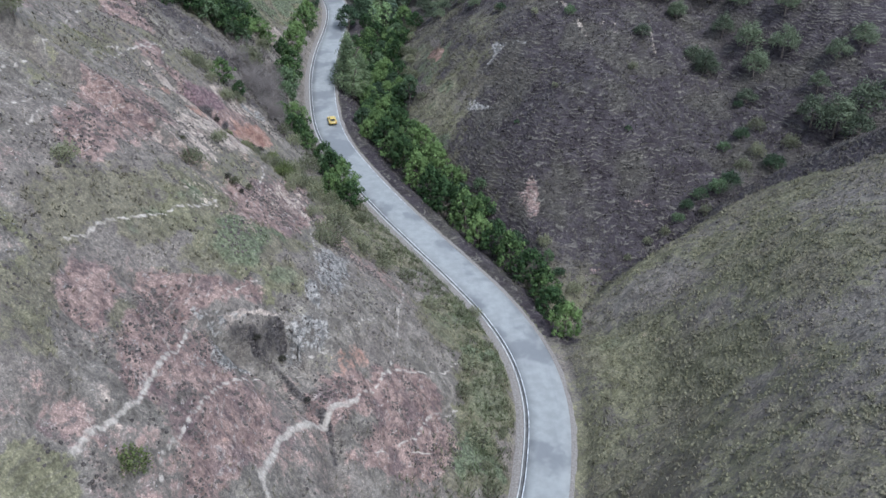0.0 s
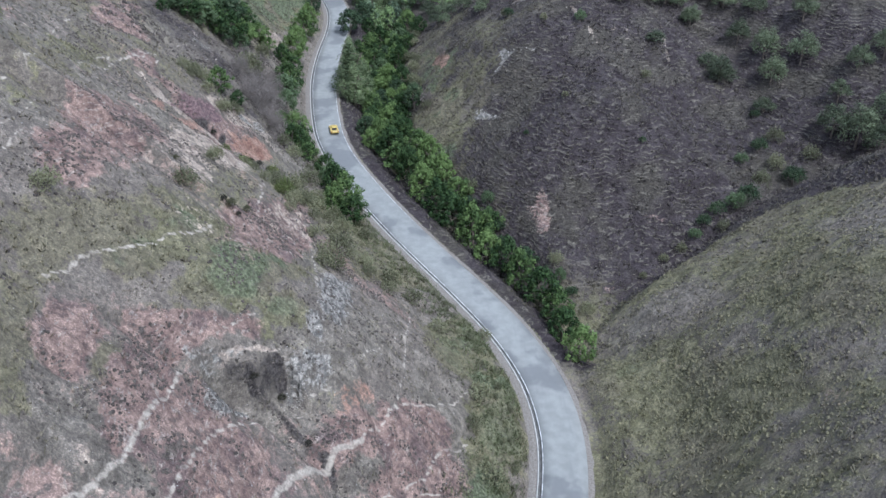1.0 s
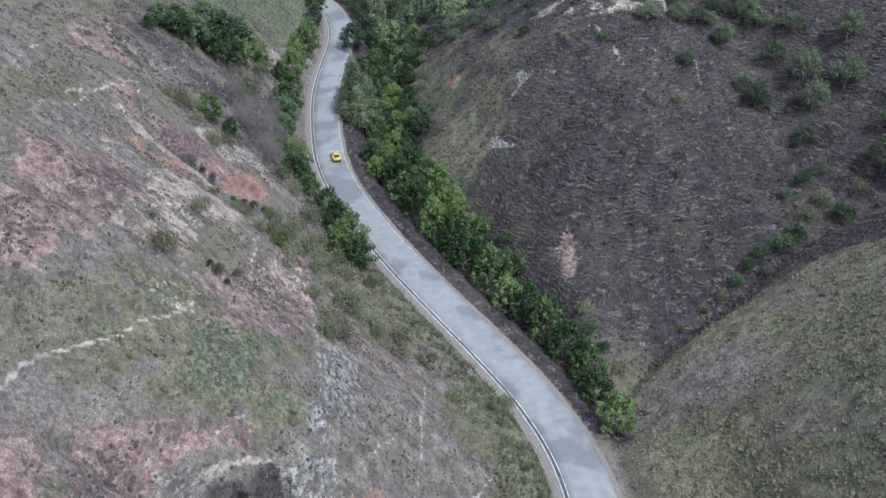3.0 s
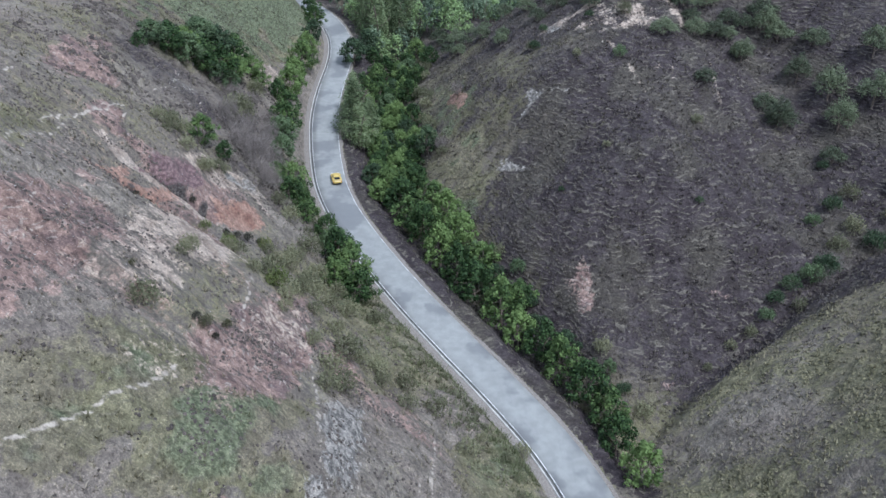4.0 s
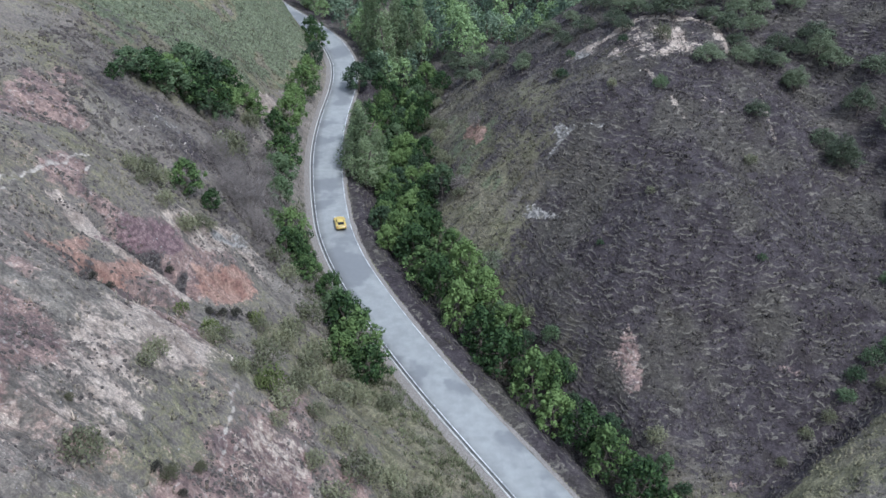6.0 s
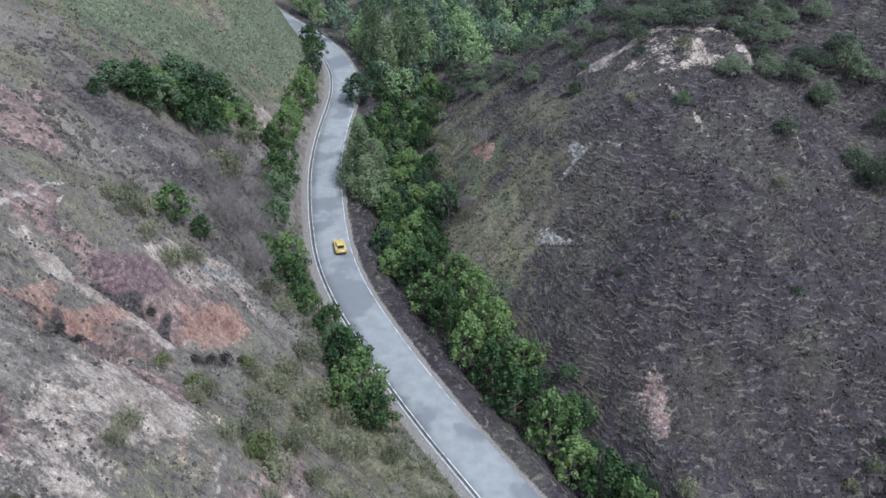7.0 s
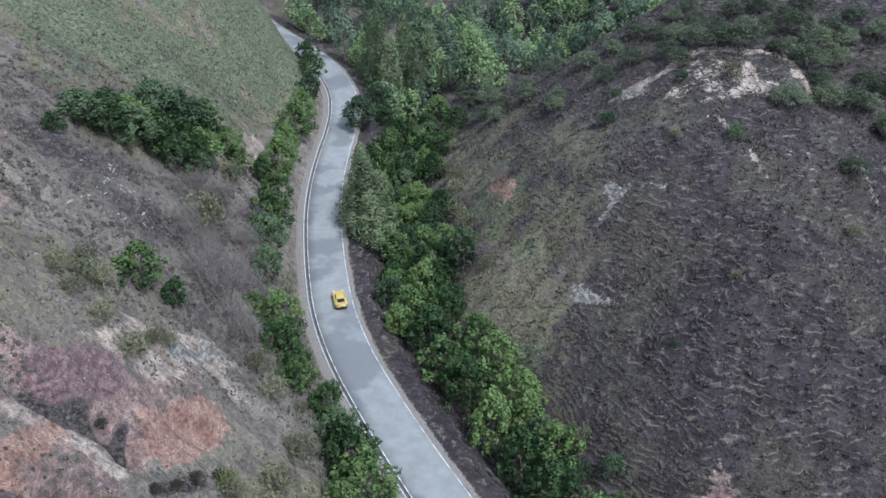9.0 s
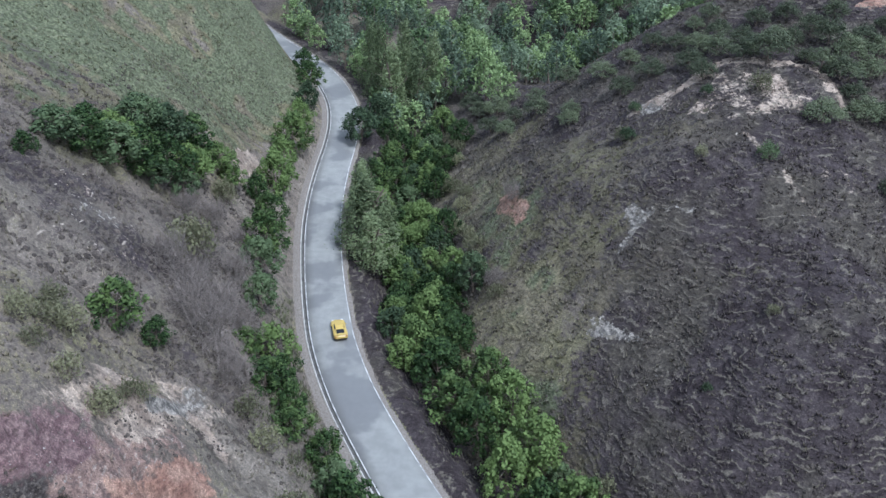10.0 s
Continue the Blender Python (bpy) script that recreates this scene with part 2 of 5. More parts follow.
# the road's centre line: x, y and height
ROAD = [(-40, -60, -4.0), (-20, 0, -1.5), (0, 40, 0.2), (7.5, 58, 1.1), (12.8, 70, 1.6), (15.2, 80, 2.1), (16.2, 90, 2.7), (15.0, 100, 3.4), (11.4, 110, 4.2), (5.9, 120, 5.0),
        (-0.2, 130, 5.7), (-6.0, 140, 6.2), (-11.1, 150, 6.4), (-15.6, 160, 6.4), (-19.6, 170, 6.4), (-22.6, 180, 6.6), (-24.5, 190, 7.0),
        (-25.9, 200, 7.6), (-26.9, 210, 8.2), (-27.2, 220, 9.0), (-26.9, 230, 9.9), (-26.3, 240, 10.8), (-26.4, 250, 11.7)]
ROAD_ON = [(-28.0, 261, 12.4), (-32.4, 275, 13.0), (-39.4, 290, 13.1), (-47.8, 305, 13.2), (-56, 320, 13.4), (-64, 335, 13.7), (-95, 390, 16), (-150, 470, 20), (-260, 600, 26), (-420, 760, 30)]
LINE = spline(ROAD + ROAD_ON, 1.0)
TANGENT = np.gradient(LINE[:, :2], axis=0)
TANGENT /= np.linalg.norm(TANGENT, axis=1)[:, None]
HALF = 2.85                                  # half the carriageway
BED = spline([(20, 111, 1.4), (27, 118, 1.8), (35, 124.5, 2.6), (46, 132, 5.6), (54, 138, 8.5), (64, 145, 11.5), (80, 150, 15), (105, 157, 21), (145, 166, 30)], 1.0)
# broad swellings and dips of the slopes: x, y, height
MOUNDS_LEFT = [(-76, 34, 0.9), (-51, 34, 6.7), (-26, 34, 12.5), (-64, 58, 4.2), (-39, 58, 7.7), (-76, 82, 0.8), (-51, 82, 6.1), (-26, 82, -1.1), (-1, 82, 1.2), (-64, 106, 4.2), (-39, 106, -0.7), (-14, 106, -3.5), (-76, 130, 0.8), (-26, 130, -5.2), (-64, 154, -2.5), (-39, 154, 3.6), (-76, 178, -1.4), (-51, 178, 2.6), (-64, 202, 1.7), (-39, 202, -0.7), (-76, 226, 1.7), (-51, 226, -0.7), (-64, 250, -0.6), (-39, 250, -2.5), (-76, 274, -1.3), (-51, 274, -0.9), (-64, 298, -2.0), (-76, 322, -1.0)]
MOUNDS_SPUR = [(24, 34, 2.3), (49, 34, 2.1), (36, 58, 4.1), (61, 58, 4.7), (86, 58, 1.0), (111, 58, 0.7), (24, 82, -5.5), (49, 82, 2.7), (74, 82, 2.8), (99, 82, 1.7), (36, 106, -1.1), (61, 106, -1.7), (86, 106, -1.5), (24, 130, -2.7), (49, 130, 5.8), (99, 130, -0.6)]
MOUNDS_KNOLL = [(11, 154, -3.1), (36, 154, -3.3), (61, 154, -1.5), (86, 154, 2.3), (-1, 178, -2.0), (24, 178, 4.0), (49, 178, -10.3), (74, 178, -5.1), (99, 178, 1.4), (-14, 202, -4.4), (11, 202, -2.4), (36, 202, 4.1), (61, 202, -4.1), (86, 202, -1.1), (111, 202, 2.0), (-1, 226, -4.7), (49, 226, 2.1)]
MOUNDS_FAR = [(-14, 250, -3.3), (11, 250, -3.8), (36, 250, -1.1), (61, 250, -0.7), (-1, 274, -2.6), (24, 274, -1.7), (49, 274, -1.1), (-14, 298, -2.6), (11, 298, -5.0), (36, 298, -3.7), (61, 298, -1.3), (-26, 322, -1.4), (-1, 322, -7.5), (24, 322, -9.4), (49, 322, -1.5)]
# narrower folds of the same slopes
FOLDS_LEFT = [(-28, 44, 1.8), (-28, 64, -2.3), (-16, 64, -1.9), (-34, 74, 1.0), (-22, 74, 1.1), (-10, 74, 1.3), (-40, 84, -0.8), (-28, 84, 0.5), (-16, 84, 1.2), (-34, 94, -1.4), (-22, 94, -2.5), (-10, 94, -0.6), (-40, 104, 0.8), (-28, 104, 2.9), (-22, 114, 2.0), (-52, 124, 1.5), (-28, 124, -0.5), (-16, 124, 1.8), (-58, 134, 0.5), (-46, 134, 1.1), (-34, 134, 0.9), (-22, 134, -1.3), (-52, 144, -0.6), (-40, 144, 1.8), (-46, 154, -1.8), (-34, 154, -1.0), (-52, 164, 1.6), (-40, 164, -0.8), (-28, 164, -0.9), (-34, 174, 0.7)]
FOLDS_LEFT_MORE = [(-52, 184, -1.0), (-4, 184, -0.7), (-64, 204, -2.2), (-52, 204, 1.3), (-46, 214, 3.3), (-64, 224, -1.8), (-52, 224, -0.8), (-58, 234, -2.4), (-46, 234, -1.6)]
FOLDS_RIGHT = [(2, 74, -0.7), (38, 74, -0.6), (8, 84, -1.5), (32, 84, -1.2), (44, 84, 0.9), (2, 94, 0.6), (26, 94, -0.9), (50, 94, 1.5), (20, 104, -0.6), (56, 104, 0.5), (26, 114, 0.4), (38, 114, 0.9), (50, 114, -1.2), (32, 124, 2.6), (44, 124, 0.4), (26, 134, -0.4), (38, 134, -1.5), (14, 154, 1.6), (26, 154, 1.2), (38, 154, 3.8), (50, 154, 0.6), (8, 164, -0.6), (20, 164, -1.4), (32, 164, 0.9), (44, 164, -1.4), (2, 174, -0.7), (14, 174, -0.5), (62, 174, -0.8), (20, 184, 2.1), (32, 184, 0.7)]
FOLDS_RIGHT_MORE = [(44, 184, 0.5), (68, 184, -2.7), (2, 194, 1.9), (38, 194, 0.9), (50, 194, -0.5), (62, 194, -4.0), (8, 204, 1.9), (20, 204, -1.2), (38, 214, -2.5), (50, 214, -1.0), (8, 224, 1.9)]
FOLDS = np.array(FOLDS_LEFT + FOLDS_LEFT_MORE + FOLDS_RIGHT + FOLDS_RIGHT_MORE, float)
MOUNDS = np.array([(-54, 292, 12.0)] + MOUNDS_LEFT + MOUNDS_SPUR + MOUNDS_KNOLL + MOUNDS_FAR, float)
# rain-cut hollows: course, depth, half width
CUTS = [([(-19.2, 66.3), (-17.3, 66.6), (-15.9, 66.3), (-14.3, 65.8), (-12.4, 65.3), (-11.0, 65.2), (-10.2, 63.7), (-9.8, 61.7), (-9.1, 59.2)], 1.9, 1.25), ([(-26.2, 63.7), (-24.6, 63.8), (-23.0, 64.1)], 1.3, 1.0), ([(-10.5, 72.4), (-12.0, 69.6), (-13.5, 66.4)], 0.8, 1.2), ([(-38.5, 126.6), (-36.3, 127.2), (-34.6, 127.9), (-33.0, 128.1), (-31.8, 127.3)], 2.2, 1.15), ([(-36.1, 112.0), (-35.1, 113.2), (-33.6, 113.6), (-32.2, 116.2)], 1.6, 1.2)]
CUTS += [([(-37.3, 144.5), (-33.4, 147.6), (-29.7, 146.1), (-27.2, 143.8)], 0.9, 1.6), ([(-57.5, 147.9), (-54.7, 148.7), (-51.2, 147.5), (-48.6, 150.0)], 0.9, 1.6), ([(-7.9, 78.1), (-7.2, 74.8), (-5.2, 71.4), (-4.0, 68.2)], 0.9, 1.0), ([(-27.1, 54.8), (-26.1, 48.6), (-26.3, 44.4)], 0.9, 1.4)]
CUTS += [([(-49, 177), (-44.8, 185.0), (-41.9, 190.1), (-38.4, 195.2)], 2.0, 3.0), ([(-38.1, 151), (-34.3, 155), (-30.3, 153.7), (-27.2, 151.0)], 1.4, 2.4)]
# broken edges, the ground falling away to the right of the course: course, drop, width of the face, length of the run-out
SCARPS = [([(-22.3, 64.3), (-21.3, 66.0), (-20.0, 67.9), (-18.2, 69.2), (-16.6, 71.0), (-15.5, 73.0), (-14.4, 73.4)], 3.6, 0.9, 6.0), ([(-39.1, 117.1), (-37.7, 117.7), (-36.4, 118.6), (-34.9, 119.4), (-33.1, 121.8), (-31.8, 122.7)], 2.2, 1.0, 4.5), ([(-33.0, 134.0), (-31.2, 136.3), (-29.1, 137.9), (-27.7, 138.5), (-26.4, 137.1)], 1.6, 1.6, 4.0), ([(-19.1, 72.8), (-17.3, 74.6), (-15.7, 75.2)], 0.9, 0.7, 3.0)]


def nearest(x, y, course, block=3000):
    """Distance to a course of points, and the index of its nearest point."""
    far, at = np.empty(len(x)), np.empty(len(x), int)
    for a in range(0, len(x), block):
        d = (x[a:a + block, None] - course[None, :, 0]) ** 2 + (y[a:a + block, None] - course[None, :, 1]) ** 2
        k = d.argmin(1)
        far[a:a + block], at[a:a + block] = np.sqrt(d[np.arange(len(k)), k]), k
    return far, at


def to_road(x, y):
    """Distance to the right of the centre line, and the road's height there."""
    far, k = nearest(x, y, LINE)
    dx, dy, tx, ty = x - LINE[k, 0], y - LINE[k, 1], TANGENT[k, 0], TANGENT[k, 1]
    along = dx * tx + dy * ty
    return np.sign(dx * ty - dy * tx) * np.sqrt(np.maximum(far**2 - along**2 * 0.999, 0)), LINE[k, 2] + np.clip(along, -1, 1) * 0.05


def shape(x, y):
    """The height of the bare slopes, with the distance from the road."""
    d, z = to_road(x, y)
    l, r = np.maximum(-d - 4.2, 0), np.maximum(d - 4.5, 0)
    left = z + 78 * (1 - np.exp(-l / 60))
    low = smooth(98, 110, y)                 # the stream's flat begins past the spur
    right = z + 44 * (1 - np.exp(-np.maximum(r - 5 * low, 0) / 44)) - 1.8 * low * smooth(0, 6, r) * (1 - smooth(8, 16, r))
    right = right - smooth(225, 275, y) * smooth(10, 60, r) * 22 * (1 - smooth(330, 420, y))
    near = (x > 5) & (x < 170) & (y > 80) & (y < 260)
    if near.any():
        far, k = nearest(x[near], y[near], BED)
        g = np.full(len(x), 1e3)
        g[near] = BED[k, 2] + 0.72 * far
        h = np.clip(0.5 + 0.5 * (g - right) / 5, 0, 1)
        right = np.where((d > 6) & near, g * (1 - h) + right * h - 5 * h * (1 - h), right)
    free = np.where(d < 0, smooth(3.6, 15, -d), smooth(5, 17, d))
    swell = np.zeros(len(x))
    for mx, my, mh in MOUNDS:
        swell += mh * np.exp(-((x - mx) ** 2 + (y - my) ** 2) / (2 * 19.5**2))
    for mx, my, mh in FOLDS:
        swell += mh * np.exp(-((x - mx) ** 2 + (y - my) ** 2) / (2 * 8.0**2))
    return np.where(d < 0, left, right) + free * swell, d, z


def height(x, y):
    """The ground with its relief: tussocks, rills and cut hollows."""
    x, y = np.asarray(x, float).ravel(), np.asarray(y, float).ravel()
    g, d, z = shape(x, y)
    off = smooth(4.6, 9, np.abs(d))
    rough = (fbm(x, y, 0.06, 3) - 0.5) * 2.2 * smooth(6, 20, np.abs(d)) + (fbm(x, y, 0.28, 3, 3) - 0.5) * 0.9 + (lattice(x, y, 0.85, 9) - 0.5) * 0.5
    rill = 1 - np.abs(2 * fbm(x * 0.55 + y * 0.35, y, 0.16, 3, 6) - 1)
    bare = np.where(d < 0, 1.0, 0.35)
    g = g + off * (rough - 1.1 * bare * np.maximum(rill - 0.8, 0) * 5 * 0.35)
    step = np.sin(6.283 * (g / 0.85 + 2.2 * fbm(x, y, 0.12, 3, 15))) * smooth(0.35, 0.65, fbm(x, y, 0.08, 2, 18))
    g = g + np.where(d > 8, 0.13, 0.06) * off * step
    for course, depth, half in CUTS:
        c = spline([(a, b, 0) for a, b in course], 0.5)
        near = (np.abs(x - c[:, 0].mean()) < 30) & (np.abs(y - c[:, 1].mean()) < 30)
        if near.any():
            far, _ = nearest(x[near], y[near], c)
            g[near] -= depth * np.exp(-(far / half) ** 2.4) * (0.8 + 0.4 * lattice(x[near], y[near], 0.7))
    for course, drop, face, run in SCARPS:
        c = spline([(a, b, 0) for a, b in course], 0.4)
        near = (np.abs(x - c[:, 0].mean()) < 25) & (np.abs(y - c[:, 1].mean()) < 25)
        if near.any():
            far, k = nearest(x[near], y[near], c)
            t = np.gradient(c[:, :2], axis=0)[k]
            s = np.sign((x[near] - c[k, 0]) * t[:, 1] - (y[near] - c[k, 1]) * t[:, 0]) * far + 1.2 * (fbm(x[near], y[near], 0.45, 3, 50) - 0.5)
            ends = smooth(0, 0.22, k / len(c)) * smooth(1, 0.78, k / len(c))
            g[near] -= drop * ends * smooth(0, face, s) * (1 - smooth(face, run, s))
    # the road's bed: level under the carriageway, a shallow ditch on both sides
    bed = z - 0.14 - 0.10 * smooth(3.4, 4.2, np.abs(d)) * (1 - smooth(4.4, 5.6, np.abs(d)))
    k = smooth(3.9, 6.0, np.abs(d))
    # far land closes the valley round about
    out = np.hypot(x - 0, y - 150)
    g = g + smooth(230, 520, out) * (22 + 46 * fbm(x, y, 0.006, 3, 2)) * smooth(30, 120, np.abs(d))
    g = g + smooth(345, 430, y) * smooth(14, 60, np.abs(d)) * 26
    return bed * (1 - k) + g * k


def graded(marks):
    """Grid lines from (start, step) marks, the steps growing evenly from mark to mark."""
    out = [marks[0][0]]
    for (a, s), (b, e) in zip(marks, marks[1:]):
        while out[-1] < b - 1e-6:
            f = (out[-1] - a) / (b - a)
            out.append(out[-1] + s + (e - s) * f)
    return np.array(out)


GX = graded([(-2600, 300), (-500, 40), (-130, 4), (-70, 0.8), (-52, 0.36), (-36, 0.3), (6, 0.3), (20, 0.55), (80, 1.0), (150, 4), (500, 40), (2600, 300)])
GY = graded([(-2400, 300), (-400, 40), (0, 4), (40, 0.3), (100, 0.3), (140, 0.4), (225, 0.85), (345, 1.7), (420, 5), (800, 40), (2900, 300)])

# soils and cover: kind, x, y, the two half axes of the patch, strength
PATCHES = [('green', -19.8, 77.8, 4.4, 9.3, -0.8, 4.8, 0.9), ('green', -16.0, 77.6, 2.2, 2.7, -0.3, 2.7, 0.8), ('green', -24.2, 78.4, 4.2, 10.2, -0.8, 4.0, 0.55), ('green', -29.3, 50.7, 1.3, 3.3, -2.4, 7.1, 0.55), ('green', -26.0, 40.3, 2.7, 2.1, -0.4, 2.0, 0.8), ('green', -25.5, 58.2, 0.7, 1.5, -0.7, 2.6, 0.5), ('green', -31.4, 68.5, 5.8, 12.1, -1.4, 4.9, 0.6), ('green', 5.0, 105.6, 6.2, 5.9, 0.4, 11.1, 0.9), ('green', 7.4, 88.4, 4.5, 3.6, 0.9, 14.0, 0.9), ('green', 5.9, 75.2, 4.5, 3.5, 0.3, 5.1, 0.8), ('green', -5.8, 122.4, 7.1, 12.1, -0.5, 14.0, 0.7), ('green', -13.6, 127.8, 3.0, 11.9, -1.1, 12.3, 0.6)]
PATCHES += [('green', -42.7, 100.4, -0.6, 14.0, -4.9, 13.1, 0.5), ('pink', -21.5, 69.3, 4.8, 5.9, -0.3, 2.3, 0.8), ('pink', -23.7, 55.6, 1.4, 3.2, -1.3, 5.1, 0.69), ('pink', -17.3, 53.1, 2.3, 4.0, -1.0, 5.5, 0.69), ('pink', -4.8, 75.4, 6.8, 8.4, -0.1, 4.9, 0.8), ('pink', -27.9, 57.6, 1.2, 3.1, -1.1, 3.5, 0.46), ('pink', -19.7, 93.6, 2.6, 11.3, -2.0, 12.0, 0.6), ('pink', -33.9, 86.4, 1.2, 14.0, -3.2, 10.5, 0.55), ('pink', -2.8, 70.7, 6.2, 6.5, -0.0, 4.2, 0.57), ('red', -8.4, 75.4, 2.8, 3.5, -0.1, 2.3, 0.5), ('red', -17.7, 54.2, 1.2, 2.1, -0.8, 3.9, 0.35), ('red', -20.5, 90.8, 1.3, 6.4, -1.3, 6.9, 0.25)]
PATCHES += [('rock', -11.9, 88.3, 2.2, 7.4, -0.9, 8.7, 0.77), ('rock', -19.2, 63.4, 2.2, 3.2, -0.4, 2.7, 0.59), ('rock', -13.3, 72.6, 2.8, 2.9, -0.2, 2.2, 0.5), ('pale', -19.1, 69.0, 3.0, 3.4, -0.0, 0.5, 0.7), ('pale', -22.7, 51.9, 1.7, 3.2, -1.0, 4.0, 0.25), ('pale', -29.5, 91.0, 3.3, 7.6, -1.6, 4.8, 0.4), ('pale', -24.2, 83.6, 2.4, 4.5, -0.9, 3.2, 0.35), ('pale', -19.6, 101.2, 2.8, 5.3, -1.1, 6.4, 0.45), ('pale', 32.2, 199.6, 6.6, -3.5, 2.4, 7.8, 0.42), ('pale', 23.2, 202.0, 2.6, -4.7, 0.9, 3.6, 0.42), ('pale', 39.3, 180.6, 3.9, 0.9, 1.3, 3.7, 0.3), ('pale', -38.9, 216.0, 1.1, 5.2, -0.9, 5.2, 0.8)]
PATCHES += [('pale', -39.9, 125.3, 0.9, 2.6, -0.7, 2.1, 0.4), ('pale', -34.9, 141.2, 2.3, 6.5, -1.6, 5.0, 0.5), ('rock', 15.1, 181.4, 1.1, -1.1, 0.3, 1.9, 0.6), ('rock', 9.5, 170.3, 2.0, -1.4, 0.2, 1.5, 0.5), ('rock', 11.9, 167.1, 1.6, -1.0, 0.1, 0.5, 0.4), ('rock', 19.5, 179.4, 3.5, -1.8, 0.2, 1.0, 0.5), ('rock', -32.0, 147.1, 1.3, 4.7, -0.6, 2.4, 0.5), ('rock', -45.8, 163.7, 2.8, 7.1, -1.5, 4.7, 0.2), ('rock', 21.3, 203.4, 1.6, -2.8, 0.6, 2.9, 0.6), ('red', 1.8, 199.2, 2.1, -5.0, 0.5, 5.3, 0.6), ('red', -29.9, 134.2, 2.5, 5.4, -0.8, 3.8, 0.8), ('red', -35.6, 122.2, 1.4, 4.7, -1.1, 3.0, 0.66)]
PATCHES += [('red', -38.9, 119.0, 0.7, 3.2, -0.8, 1.9, 0.66), ('red', 57.4, 217.3, 4.6, -1.2, 0.4, 1.3, 0.7), ('plum', -36.4, 130.4, 2.7, 6.7, -0.9, 3.3, 0.64), ('plum', -31.1, 135.7, 1.9, 4.6, -0.5, 2.4, 0.26), ('plum', -35.8, 130.1, 1.7, 2.6, -0.4, 1.3, 0.42), ('pink', 19.0, 138.8, 2.2, -0.6, 0.7, 4.1, 0.6), ('pink', -53.0, 149.0, 0.9, 11.0, -4.2, 11.0, 0.7), ('pink', -43.4, 132.2, 1.2, 3.3, -1.2, 3.1, 0.6), ('pink', 39.0, 137.1, 3.2, -0.0, 0.4, 2.1, 0.35), ('pink', 28.4, 121.7, 2.8, -0.0, 0.4, 1.7, 0.3), ('pink', -32.2, 136.3, 3.9, 12.7, -1.4, 6.3, 0.4), ('pink', -33.9, 121.9, 2.8, 9.9, -1.8, 5.2, 0.4)]
PATCHES += [('green', 1.0, 227.0, 4.3, -9.6, 0.8, 10.5, 0.3), ('green', -2.1, 194.4, 3.2, -5.5, 0.9, 14.0, 0.3), ('green', 1.1, 177.7, 3.8, -3.3, 0.4, 4.6, 0.18), ('green', 25.8, 168.8, 3.7, -1.5, 0.8, 2.8, 0.35), ('green', 0.6, 165.2, 4.4, -3.8, 0.3, 5.3, 0.24), ('green', -19.6, 130.3, 3.4, 6.3, -1.2, 8.6, 0.6), ('green', -24.2, 132.9, 2.2, 5.0, -0.7, 4.2, 0.4), ('scrub', -35.4, 113.3, 0.5, 3.8, -0.9, 2.0, 0.7), ('scrub', -35.7, 127.8, 1.2, 2.8, -0.4, 1.5, 0.6), ('scrub', -33.3, 128.4, 0.8, 1.8, -0.3, 1.3, 0.8), ('scrub', -28.4, 127.5, 1.7, 4.2, -0.4, 1.5, 0.7), ('green', -55, 215, 16, 0, 0, 26, 1.15)]
PATCHES += [('green', -68, 208, 15, 0, 0, 20, 1.15), ('green', -62, 260, 22, 0, 0, 30, 1.15), ('green', -43, 252, 9, 0, 0, 30, 1.4), ('green', -52, 290, 14, 0, 0, 20, 1.4), ('green', 3.6, 160, 6, 0, 0, 16, 0.35), ('green', 9, 196, 9, 0, 0, 15, 0.18), ('green', 47, 142, 7, 0, 0, 5, 0.4), ('pale', -34, 107, 8, 0, 0, 8, 0.3), ('rock', -43, 169, 5, 0, 0, 6, 0.2), ('pale', -43, 168, 9, 0, 0, 9, 0.25), ('pale', -30.0, 105.0, 2.7, 4.4, -1.8, 4.8, 0.4), ('pale', -25.2, 110.5, 1.7, 5.3, -1.8, 6.0, 0.4)]
PATCHES += [('pale', -27.2, 105.9, 1.2, 9.0, -1.6, 6.0, 0.35), ('pink', -19.0, 97.6, 2.3, 4.5, -0.6, 3.7, 0.45), ('pale', -31.5, 146.5, 2.8, 7.3, -1.1, 4.3, 0.4), ('pink', -28.3, 109.6, 2.6, 8.5, -2.0, 5.7, 0.35), ('pale', -24.0, 47.4, 1.6, 1.7, -0.6, 2.6, 0.3), ('green', 33.1, 88.9, 8.3, -9.6, 2.0, 8.3, 0.35), ('green', 46.8, 101.4, 4.2, -13.3, 4.2, 11.1, 0.3), ('pink', 41.0, 73.1, 1.5, -4.0, 1.1, 3.0, 0.35), ('pink', 32.0, 96.5, 2.9, -3.4, 0.4, 1.9, 0.4), ('green', -0.4, 201.7, 5.7, -11.7, 0.8, 14.0, 0.48), ('green', 6.1, 225.4, 4.1, -11.6, 1.2, 12.3, 0.42), ('green', 8.9, 199.3, 5.6, -10.7, 1.2, 10.2, 0.27)]
PATCHES += [('green', 0.8, 210.5, 4.4, -9.0, 0.8, 10.5, 0.24), ('rock', 10.7, 168.7, 2.5, -1.5, 0.1, 0.7, 0.4), ('pale', 38.8, 198.7, 5.7, 0.6, 2.2, 6.3, 0.3), ('pink', 17.9, 141.1, 3.1, -1.4, 0.5, 4.1, 0.3), ('green', 2.9, 177.8, 4.5, -4.5, 0.5, 14.0, 0.25), ('green', 6.9, 185.2, 5.0, -5.7, 0.5, 9.7, 0.18)]
